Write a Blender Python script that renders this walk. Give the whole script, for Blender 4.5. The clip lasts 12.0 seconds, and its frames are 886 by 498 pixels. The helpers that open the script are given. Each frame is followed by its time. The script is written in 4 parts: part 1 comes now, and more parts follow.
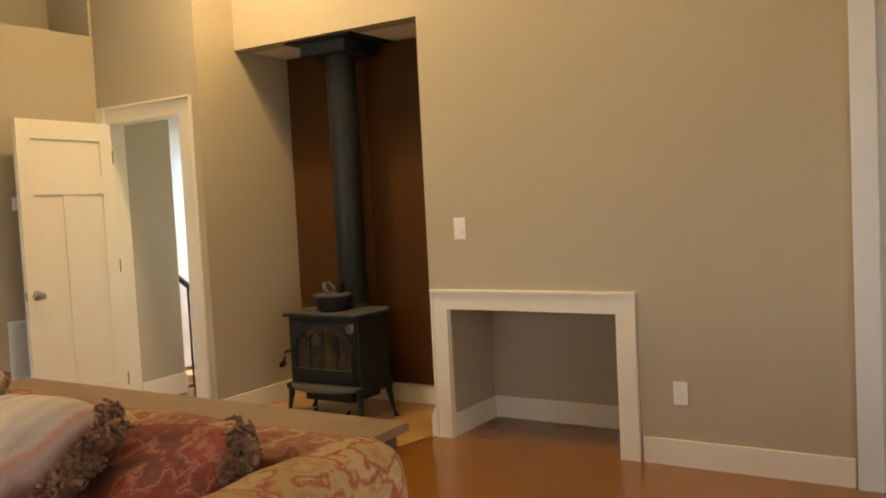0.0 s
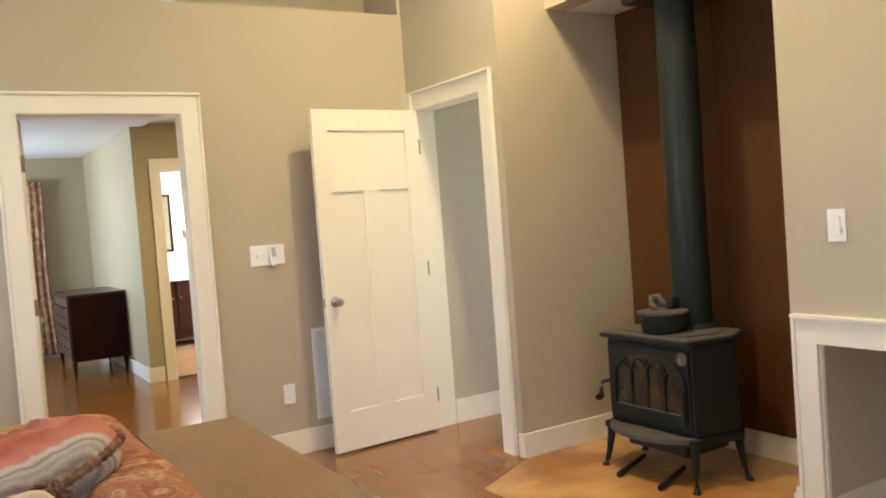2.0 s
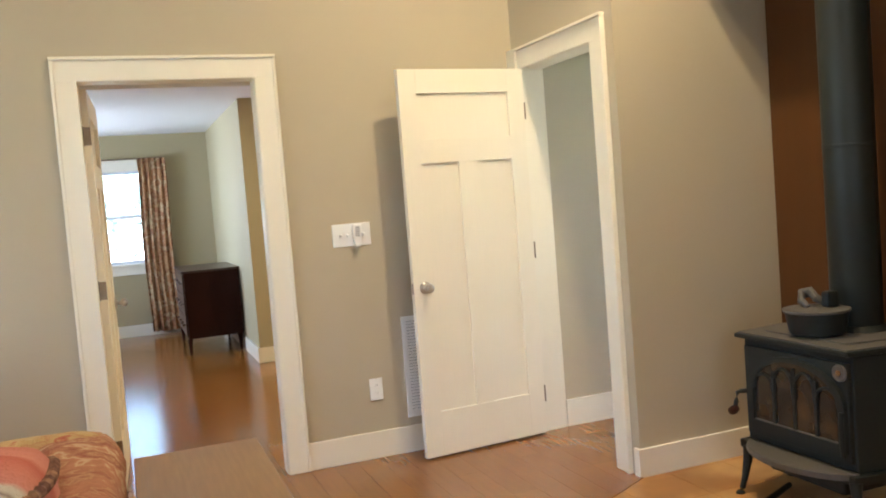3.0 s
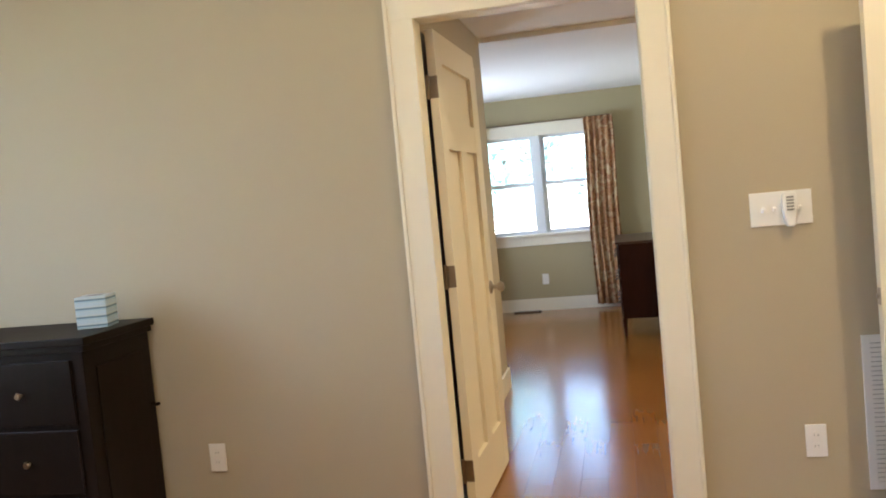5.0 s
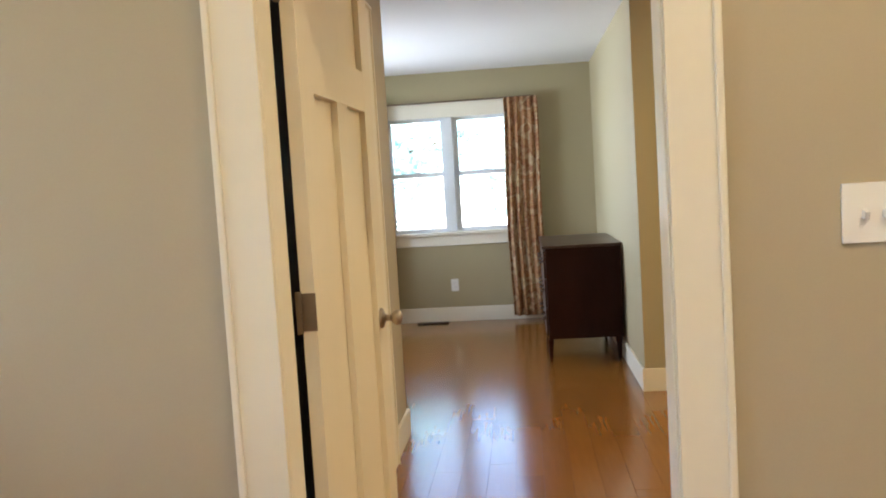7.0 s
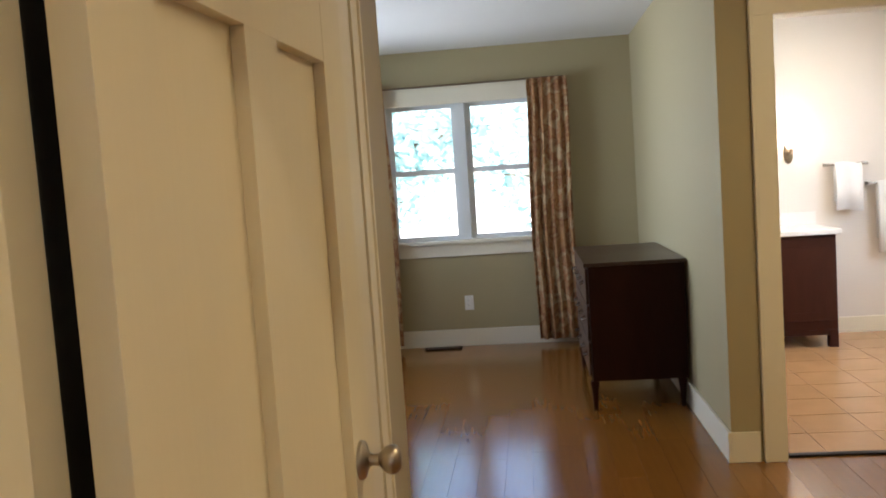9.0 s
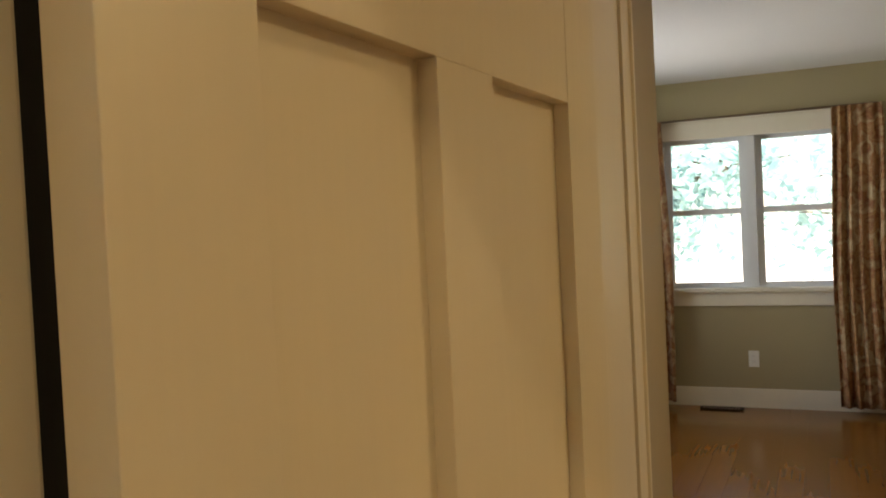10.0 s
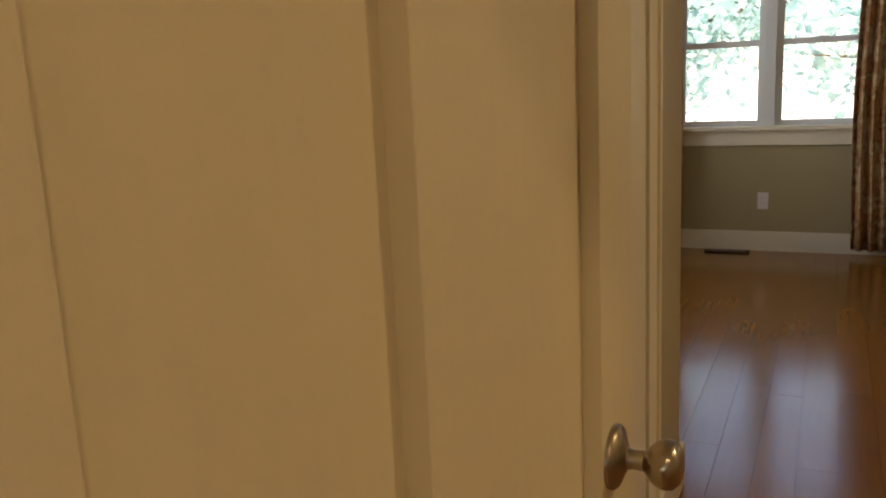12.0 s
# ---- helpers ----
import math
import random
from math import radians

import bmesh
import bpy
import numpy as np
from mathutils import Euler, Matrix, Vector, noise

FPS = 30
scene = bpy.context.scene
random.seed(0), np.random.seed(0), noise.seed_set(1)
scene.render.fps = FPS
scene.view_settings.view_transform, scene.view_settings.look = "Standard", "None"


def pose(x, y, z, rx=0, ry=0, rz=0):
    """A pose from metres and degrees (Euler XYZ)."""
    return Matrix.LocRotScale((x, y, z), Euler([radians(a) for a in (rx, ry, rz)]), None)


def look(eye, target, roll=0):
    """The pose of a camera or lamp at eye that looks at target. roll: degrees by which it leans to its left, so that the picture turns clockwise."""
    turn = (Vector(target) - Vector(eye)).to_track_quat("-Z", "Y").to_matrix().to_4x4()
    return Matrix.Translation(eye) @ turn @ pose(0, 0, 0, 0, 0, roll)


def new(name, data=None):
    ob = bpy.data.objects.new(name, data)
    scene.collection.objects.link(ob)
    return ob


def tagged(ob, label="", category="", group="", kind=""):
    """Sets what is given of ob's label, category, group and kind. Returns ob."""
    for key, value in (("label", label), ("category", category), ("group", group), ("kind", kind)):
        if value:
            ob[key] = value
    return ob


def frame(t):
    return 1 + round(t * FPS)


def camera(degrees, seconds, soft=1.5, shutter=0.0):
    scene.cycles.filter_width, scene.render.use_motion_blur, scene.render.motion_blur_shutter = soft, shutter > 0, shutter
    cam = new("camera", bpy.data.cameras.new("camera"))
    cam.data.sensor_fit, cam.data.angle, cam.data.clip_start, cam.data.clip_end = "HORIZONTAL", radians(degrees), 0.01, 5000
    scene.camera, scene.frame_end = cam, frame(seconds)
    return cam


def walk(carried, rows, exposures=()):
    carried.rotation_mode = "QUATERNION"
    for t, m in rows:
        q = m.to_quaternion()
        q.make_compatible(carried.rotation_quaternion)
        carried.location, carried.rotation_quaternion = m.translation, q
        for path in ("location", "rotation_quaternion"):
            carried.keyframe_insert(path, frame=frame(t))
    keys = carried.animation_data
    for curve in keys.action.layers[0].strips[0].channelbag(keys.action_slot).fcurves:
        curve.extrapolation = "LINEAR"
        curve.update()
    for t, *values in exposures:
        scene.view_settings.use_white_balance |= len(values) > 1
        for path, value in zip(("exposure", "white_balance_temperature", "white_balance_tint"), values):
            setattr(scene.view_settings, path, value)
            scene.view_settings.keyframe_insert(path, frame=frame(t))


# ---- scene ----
cam = camera(55.5, 12.0, soft=1.9)
PATH = [
    (0, (-1.969, -5.302, 1.387), (-0.279, -4.239, 1.273), -2.9),
    (0.4, (-1.696, -5.261, 1.396), (-0.187, -3.953, 1.284), -2.8),
    (0.5, (-1.642, -5.235, 1.388), (-0.155, -3.903, 1.283), -2.6),
    (0.8, (-1.492, -5.155, 1.383), (-0.103, -3.719, 1.289), -2.7),
    (1, (-1.377, -5.108, 1.386), (-0.115, -3.559, 1.297), -3.0),
    (1.2, (-1.257, -5.070, 1.390), (-0.103, -3.439, 1.306), -3.3),
    (1.5, (-1.103, -4.972, 1.363), (-0.032, -3.284, 1.290), -3.4),
    (2, (-0.779, -4.810, 1.380), (0.245, -3.094, 1.297), -4.3),
    (2.5, (-0.471, -4.602, 1.346), (0.424, -2.816, 1.263), -4.1),
    (3, (-0.263, -4.348, 1.372), (0.448, -2.483, 1.251), -4.5),
    (3.5, (-0.039, -4.083, 1.349), (0.507, -2.163, 1.228), -4.4),
    (3.7, (0.077, -3.973, 1.350), (0.442, -2.010, 1.241), -4.4),
    (5.3, (0.326, -2.961, 1.361), (-0.120, -1.015, 1.242), -5.5),
    (5.5, (0.308, -2.816, 1.365), (-0.103, -0.862, 1.244), -5.3),
    (6, (0.270, -2.457, 1.346), (-0.136, -0.502, 1.228), -5.6),
    (6.5, (0.216, -2.096, 1.340), (-0.095, -0.124, 1.211), -5.2),
    (7, (0.149, -1.747, 1.318), (-0.047, 0.238, 1.170), -3.5),
    (7.2, (0.149, -1.604, 1.311), (-0.041, 0.381, 1.151), -3.3),
    (8.8, (0.002, -0.550, 1.349), (-0.158, 1.437, 1.184), -4.0),
    (9, (-0.020, -0.453, 1.366), (-0.230, 1.530, 1.204), -3.9),
    (9.2, (-0.044, -0.358, 1.373), (-0.336, 1.616, 1.233), -3.8),
    (9.5, (-0.068, -0.253, 1.405), (-0.557, 1.683, 1.303), -4.0),
    (10, (-0.059, -0.100, 1.426), (-0.885, 1.721, 1.373), -2.8),
    (10.5, (-0.088, 0.056, 1.436), (-1.079, 1.793, 1.406), -3.7),
    (11, (-0.140, 0.124, 1.425), (-1.176, 1.834, 1.377), -3.7),
    (11.5, (-0.150, 0.134, 1.342), (-1.136, 1.873, 1.294), -3.5),
    (12, (-0.140, 0.124, 1.285), (-0.968, 1.903, 0.893), -2.7),
]
EXPOSE = [(0, 3.1, 7600, 17), (0.6, 3.0, 7400, 16), (1.1, 3.2, 6850, 14), (1.6, 3.58, 6150, 12), (2.2, 3.73, 5750, 13), (3.6, 3.68, 5600, 13), (5.4, 3.55, 6000, 14), (7.2, 3.48, 6100, 14), (8.8, 2.93, 6150, 14), (9.5, 2.58, 6900, 14), (10.8, 2.32, 8200, 19), (12.0, 2.2, 7900, 19)]
walk(cam, [(t, look(eye, target, roll)) for t, eye, target, roll in PATH], EXPOSE)

# ---- world, sun and large lights ----
world = bpy.data.worlds.new("world")
scene.world = world
world.use_nodes = True
wt = world.node_tree
sky = wt.nodes.new("ShaderNodeTexSky")
sky.sky_type, sky.sun_disc = "NISHITA", False
sky.sun_elevation, sky.sun_rotation = radians(58), radians(150)
wt.nodes["Background"].inputs["Strength"].default_value = 0.15
wt.links.new(sky.outputs["Color"], wt.nodes["Background"].inputs["Color"])


def lamp(name, kind, energy, colour, matrix, **more):
    data = bpy.data.lights.new(name, kind)
    data.energy, data.color = energy, colour
    ob = new(name, data)
    ob.matrix_world = matrix
    if kind == "AREA":
        data.shape = more.get("shape", "RECTANGLE")
        data.size = more.get("size", 1.0)
        data.size_y = more.get("size_y", data.size)
        data.spread = more.get("spread", radians(180))
    if kind == "SPOT":
        data.spot_size, data.spot_blend, data.shadow_soft_size = more["spot"], 0.6, more["soft"]
    if kind == "SUN":
        data.angle = radians(0.5)
    return ob


WARM, COOL, SOFTWHITE = (1.0, 0.78, 0.50), (0.84, 0.92, 1.0), (1.0, 0.88, 0.70)
sun_way = Vector((math.sin(radians(150)) * math.cos(radians(58)), math.cos(radians(150)) * math.cos(radians(58)), math.sin(radians(58))))
lamp("sun", "SUN", 5.0, (1.0, 0.95, 0.86), look(sun_way * 30, (0, 0, 0)))
# recessed ceiling lamps of the stove room; last three unseen, added as fill
for lx, ly, e in ((1.55, -1.5, 4.4), (1.30, -2.6, 1.8), (1.30, -4.0, 0.9), (-1.1, -1.5, 0.9), (-1.1, -3.6, 0.6)):
    lamp("ceiling_and_fill_light", "AREA", e, (1.0, 0.77, 0.43) if lx > 0 else WARM, look((lx, ly, 3.57), (lx, ly, 0)), shape="DISK", size=0.13, spread=radians(170))
# daylight in the window openings
lamp("window_light_west", "AREA", 1.9, COOL, look((-3.22, -1.85, 1.55), (0, -1.85, 1.35)), size=2.3, size_y=1.3)
# South window is unseen, added to cool the alcove and north walls.
lamp("south_fill_light", "AREA", 1.1, (0.74, 0.85, 1.0), look((-0.9, -7.22, 1.6), (0.6, 0, 1.4)), size=2.0, size_y=1.2)
lamp("window_light_room_west", "AREA", 5.0, (0.78, 0.88, 1.0), look((-2.42, 4.9, 1.45), (0, 4.7, 1.8)), size=1.2, size_y=1.1, spread=radians(115))
lamp("window_light_entry", "AREA", 0.7, (0.40, 0.66, 1.0), look((3.57, 0.52, 1.45), (2.7, 0.66, 1.2)), size=0.42, size_y=1.05)
lamp("bath_light", "AREA", 2.3, (1.0, 0.86, 0.66), look((1.75, 5.2, 2.36), (1.75, 5.2, 0)), size=0.9, size_y=0.5)
lamp("bath_window_light", "AREA", 3.0, (0.8, 0.9, 1.0), look((3.05, 4.8, 1.6), (1.5, 4.8, 1.0)), size=0.8, size_y=0.9)
lamp("hall_light", "AREA", 3.6, (1.0, 0.79, 0.42), look((1.45, 1.6, 2.42), (1.45, 1.6, 0)), shape="DISK", size=0.16)


# ---- materials ----
def material(name, colour, rough=0.5, metal=0.0, grain=0.06, scale=40, bump=0.05, big=0.05, big_scale=1.5, spec=0.5, per_object=0.0, stretch=(1, 1, 1), coat=0.0, speckle=None):
    """A plain surface with fine grain and broad stains; stretch draws the grain out along an axis."""
    m = bpy.data.materials.new(name)
    m.use_nodes = True
    t = m.node_tree
    n, l = t.nodes, t.links
    b = n["Principled BSDF"]
    co = n.new("ShaderNodeTexCoord")
    mp = n.new("ShaderNodeMapping")
    mp.inputs["Scale"].default_value = stretch
    l.new(co.outputs["Object"], mp.inputs["Vector"])
    fine = n.new("ShaderNodeTexNoise")
    fine.inputs["Scale"].default_value, fine.inputs["Detail"].default_value = scale, 5
    l.new(mp.outputs["Vector"], fine.inputs["Vector"])
    broad = n.new("ShaderNodeTexNoise")
    broad.inputs["Scale"].default_value, broad.inputs["Detail"].default_value = big_scale, 3
    l.new(co.outputs["Object"], broad.inputs["Vector"])
    value = n.new("ShaderNodeMath")
    value.operation = "MULTIPLY_ADD"
    l.new(fine.outputs["Fac"], value.inputs[0])
    value.inputs[1].default_value, value.inputs[2].default_value = 2 * grain, 1 - grain - big
    add = n.new("ShaderNodeMath")
    add.operation = "MULTIPLY_ADD"
    l.new(broad.outputs["Fac"], add.inputs[0])
    add.inputs[1].default_value = 2 * big
    l.new(value.outputs[0], add.inputs[2])
    last = add.outputs[0]
    if per_object:
        info = n.new("ShaderNodeObjectInfo")
        rnd = n.new("ShaderNodeMath")
        rnd.operation = "MULTIPLY_ADD"
        l.new(info.outputs["Random"], rnd.inputs[0])
        rnd.inputs[1].default_value, rnd.inputs[2].default_value = 2 * per_object, 1 - per_object
        mul = n.new("ShaderNodeMath")
        mul.operation = "MULTIPLY"
        l.new(last, mul.inputs[0])
        l.new(rnd.outputs[0], mul.inputs[1])
        last = mul.outputs[0]
    tint = n.new("ShaderNodeVectorMath")
    tint.operation = "SCALE"
    tint.inputs[0].default_value = colour
    if speckle:
        ramp = n.new("ShaderNodeValToRGB")
        ramp.color_ramp.elements[0].position, ramp.color_ramp.elements[1].position = 0.38, 0.62
        ramp.color_ramp.elements[0].color, ramp.color_ramp.elements[1].color = (*colour, 1), (*speckle, 1)
        blot = n.new("ShaderNodeTexNoise")
        blot.inputs["Scale"].default_value, blot.inputs["Detail"].default_value = scale * 0.35, 3
        l.new(mp.outputs["Vector"], blot.inputs["Vector"])
        l.new(blot.outputs["Fac"], ramp.inputs["Fac"])
        l.new(ramp.outputs["Color"], tint.inputs[0])
    l.new(last, tint.inputs["Scale"])
    l.new(tint.outputs["Vector"], b.inputs["Base Color"])
    rg = n.new("ShaderNodeMath")
    rg.operation = "MULTIPLY_ADD"
    l.new(broad.outputs["Fac"], rg.inputs[0])
    rg.inputs[1].default_value, rg.inputs[2].default_value = 0.12, rough - 0.06
    l.new(rg.outputs[0], b.inputs["Roughness"])
    b.inputs["Metallic"].default_value = metal
    b.inputs["Specular IOR Level"].default_value = spec
    b.inputs["Coat Weight"].default_value = coat
    if bump:
        bp = n.new("ShaderNodeBump")
        bp.inputs["Strength"].default_value, bp.inputs["Distance"].default_value = bump, 0.01
        l.new(fine.outputs["Fac"], bp.inputs["Height"])
        l.new(bp.outputs["Normal"], b.inputs["Normal"])
    return m


def glowing(name, colour, strength):
    m = bpy.data.materials.new(name)
    m.use_nodes = True
    b = m.node_tree.nodes["Principled BSDF"]
    b.inputs["Base Color"].default_value = (0.8, 0.8, 0.8, 1)
    b.inputs["Emission Color"].default_value = (*colour, 1)
    b.inputs["Emission Strength"].default_value = strength
    return m


def glassy(name):
    m = bpy.data.materials.new(name)
    m.use_nodes = True
    b = m.node_tree.nodes["Principled BSDF"]
    b.inputs["Transmission Weight"].default_value, b.inputs["Roughness"].default_value, b.inputs["IOR"].default_value = 1.0, 0.0, 1.45
    return m


def striped(name, bands, axis=0, scale=6.0, warp=0.6, rough=0.85, noise_scale=5.0):
    """Woven cloth: bands of colour along one axis, bent by noise."""
    m = bpy.data.materials.new(name)
    m.use_nodes = True
    n, l = m.node_tree.nodes, m.node_tree.links
    b = n["Principled BSDF"]
    co = n.new("ShaderNodeTexCoord")
    sp = n.new("ShaderNodeSeparateXYZ")
    l.new(co.outputs["Object"], sp.inputs[0])
    nz = n.new("ShaderNodeTexNoise")
    nz.inputs["Scale"].default_value, nz.inputs["Detail"].default_value = noise_scale, 4
    l.new(co.outputs["Object"], nz.inputs["Vector"])
    a = n.new("ShaderNodeMath")
    a.operation = "MULTIPLY_ADD"
    l.new(nz.outputs["Fac"], a.inputs[0])
    a.inputs[1].default_value = warp
    sc = n.new("ShaderNodeMath")
    sc.operation = "MULTIPLY"
    l.new(sp.outputs[axis], sc.inputs[0])
    sc.inputs[1].default_value = scale
    l.new(sc.outputs[0], a.inputs[2])
    fr = n.new("ShaderNodeMath")
    fr.operation = "FRACT"
    l.new(a.outputs[0], fr.inputs[0])
    ramp = n.new("ShaderNodeValToRGB")
    e = ramp.color_ramp.elements
    while len(e) < len(bands):
        e.new(0.5)
    for el, (p, c) in zip(e, bands):
        el.position, el.color = p, (*c, 1)
    l.new(fr.outputs[0], ramp.inputs["Fac"])
    weave = n.new("ShaderNodeTexNoise")
    weave.inputs["Scale"].default_value, weave.inputs["Detail"].default_value = 180, 2
    l.new(co.outputs["Object"], weave.inputs["Vector"])
    mx = n.new("ShaderNodeMath")
    mx.operation = "MULTIPLY_ADD"
    l.new(weave.outputs["Fac"], mx.inputs[0])
    mx.inputs[1].default_value, mx.inputs[2].default_value = 0.3, 0.85
    ti = n.new("ShaderNodeVectorMath")
    ti.operation = "SCALE"
    l.new(ramp.outputs["Color"], ti.inputs[0])
    l.new(mx.outputs[0], ti.inputs["Scale"])
    l.new(ti.outputs["Vector"], b.inputs["Base Color"])
    b.inputs["Roughness"].default_value = rough
    b.inputs["Specular IOR Level"].default_value = 0.25
    bp = n.new("ShaderNodeBump")
    bp.inputs["Strength"].default_value, bp.inputs["Distance"].default_value = 0.75, 0.008
    crease = n.new("ShaderNodeTexNoise")
    crease.inputs["Scale"].default_value, crease.inputs["Detail"].default_value, crease.inputs["Distortion"].default_value = 9, 2, 0.5
    l.new(co.outputs["Object"], crease.inputs["Vector"])
    height = n.new("ShaderNodeMath")
    height.operation = "MULTIPLY_ADD"
    l.new(crease.outputs["Fac"], height.inputs[0])
    height.inputs[1].default_value = 2.4
    l.new(weave.outputs["Fac"], height.inputs[2])
    l.new(height.outputs[0], bp.inputs["Height"])
    l.new(bp.outputs["Normal"], b.inputs["Normal"])
    return m


PAINT = material("wall_paint", (0.455, 0.389, 0.272), 0.6, grain=0.03, scale=160, bump=0.05, big=0.03)
SAGE = material("sage_wall_paint", (0.395, 0.332, 0.192), 0.6, grain=0.03, scale=160, bump=0.05, big=0.03)
WHITEWALL = material("bath_wall_paint", (0.76, 0.71, 0.65), 0.55, grain=0.03, scale=160, bump=0.04)
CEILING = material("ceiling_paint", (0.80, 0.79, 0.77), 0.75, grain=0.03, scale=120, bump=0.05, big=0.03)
TRIM = material("cream_trim_paint", (0.80, 0.74, 0.60), 0.38, grain=0.02, scale=30, bump=0.015, big=0.025, big_scale=3)
DOORPAINT = material("cream_door_paint", (0.79, 0.72, 0.57), 0.36, grain=0.025, scale=14, bump=0.03, big=0.03, big_scale=4, stretch=(6, 6, 0.4))
VINYL = material("window_vinyl", (0.70, 0.72, 0.73), 0.4, grain=0.02, bump=0.01)
PLANK = material("cherry_plank", (0.238, 0.096, 0.018), 0.18, grain=0.13, scale=5, bump=0.0, big=0.10, big_scale=2.5, per_object=0.09, stretch=(9, 0.7, 3), spec=0.95)
SUBFLOOR = material("floor_joint", (0.12, 0.05, 0.02), 0.7)
HEARTH = material("hearth_tile", (0.30, 0.135, 0.034), 0.36, grain=0.2, scale=6, bump=0.03, big=0.38, big_scale=3.5, per_object=0.04, speckle=(0.50, 0.29, 0.105))
BATHTILE = material("bath_tile", (0.44, 0.25, 0.115), 0.25, grain=0.12, scale=6, big=0.15, per_object=0.05)
BATHGROUT = material("bath_grout", (0.41, 0.23, 0.105), 0.6, grain=0.1)
GROUT = material("grout", (0.37, 0.20, 0.065), 0.7, grain=0.1)
BROWN = material("brown_panel", (0.080, 0.030, 0.006), 0.5, grain=0.12, scale=5, bump=0.02, big=0.15, stretch=(4, 4, 0.3), spec=0.2)
IRON = material("cast_iron", (0.010, 0.0125, 0.011), 0.5, grain=0.2, scale=90, bump=0.12, big=0.12, big_scale=6, spec=0.28)
IRONTOP = material("dusty_iron", (0.075, 0.066, 0.054), 0.55, grain=0.2, scale=60, bump=0.1, big=0.2, big_scale=7)
PIPE = material("pipe_enamel", (0.013, 0.016, 0.014), 0.42, grain=0.1, scale=30, bump=0.02, big=0.1, spec=0.3)
FIREGLASS = material("stove_glass", (0.012, 0.011, 0.009), 0.20, grain=0.35, scale=16, big=0.4, big_scale=8, speckle=(0.050, 0.028, 0.013))
CHROME = material("brushed_nickel", (0.42, 0.37, 0.31), 0.28, metal=1.0, grain=0.05, bump=0.01)
BRONZE = material("hinge_bronze", (0.24, 0.18, 0.12), 0.4, metal=0.9, grain=0.1, bump=0.02)
PLASTIC = material("white_plastic", (0.82, 0.81, 0.78), 0.35, grain=0.01, bump=0.0, big=0.02)
# near-black that paints the shade in the hinge gap
GAPSHADE = material("gap_shade", (0.03, 0.03, 0.03), 0.6)
SLOTGREY = material("grey_slot", (0.25, 0.25, 0.25), 0.6)
WALNUT = material("dark_mahogany", (0.023, 0.0055, 0.003), 0.42, grain=0.26, scale=8, bump=0.02, big=0.2, stretch=(3, 3, 0.6), spec=0.1)
WALNUTTOP = material("worn_mahogany_top", (0.042, 0.017, 0.010), 0.30, grain=0.2, scale=10, bump=0.02, big=0.15)
ESPRESSO = material("espresso_wood", (0.010, 0.0055, 0.003), 0.45, grain=0.3, scale=8, bump=0.03, big=0.3, stretch=(4, 4, 0.5), spec=0.12)
TABLEWOOD = material("weathered_table_wood", (0.215, 0.125, 0.060), 0.5, grain=0.24, scale=12, bump=0.04, big=0.30, big_scale=5.0, stretch=(7, 0.6, 3))
TABLEDARK = material("dark_table_edge", (0.045, 0.028, 0.018), 0.45, grain=0.2, bump=0.03)
VANITYWOOD = material("vanity_wood", (0.046, 0.013, 0.007), 0.45, grain=0.25, scale=8, stretch=(3, 3, 0.6), spec=0.15)
PULLBRONZE = material("dark_bronze_pull", (0.10, 0.065, 0.04), 0.42, metal=0.8, grain=0.1, bump=0.02)
PORCELAIN = material("white_counter", (0.85, 0.84, 0.80), 0.25, grain=0.02, bump=0.0)
TOWEL = material("white_towel", (0.83, 0.82, 0.80), 0.95, grain=0.06, scale=200, bump=0.4)
CLEAR = glassy("window_glass")
MIRROR = material("mirror", (0.9, 0.9, 0.9), 0.06, metal=1.0, grain=0.0, bump=0.0, big=0.0)
LAMPGLOW = glowing("lamp_glow", (1.0, 0.82, 0.6), 3.0)
GRASS = material("lawn", (0.10, 0.16, 0.045), 0.9, grain=0.3, scale=30, bump=0.3, big=0.2, big_scale=0.4)
GLAREDRIVE = material("pale_drive_glare", (0.55, 0.52, 0.47), 0.9, grain=0.1)
BARK = material("bark", (0.10, 0.075, 0.05), 0.9, grain=0.3, scale=20, bump=0.5)
LEAF = material("leaf", (0.15, 0.22, 0.215), 0.6, grain=0.3, scale=3, bump=0.0, big=0.3, big_scale=0.9)
lt = LEAF.node_tree
glow_through = lt.nodes.new("ShaderNodeBsdfTranslucent")
glow_through.inputs["Color"].default_value = (0.20, 0.31, 0.30, 1)
both = lt.nodes.new("ShaderNodeAddShader")
lt.links.new(lt.nodes["Principled BSDF"].outputs[0], both.inputs[0])
lt.links.new(glow_through.outputs[0], both.inputs[1])
lt.links.new(both.outputs[0], lt.nodes["Material Output"].inputs["Surface"])
CURTAIN = striped("floral_curtain_cloth", [(0.0, (0.42, 0.25, 0.12)), (0.25, (0.33, 0.15, 0.065)), (0.45, (0.50, 0.37, 0.22)), (0.6, (0.43, 0.28, 0.15)), (0.8, (0.25, 0.105, 0.05)), (1.0, (0.40, 0.22, 0.10))], 2, 1.3, 3.4, 0.8, 7.0)
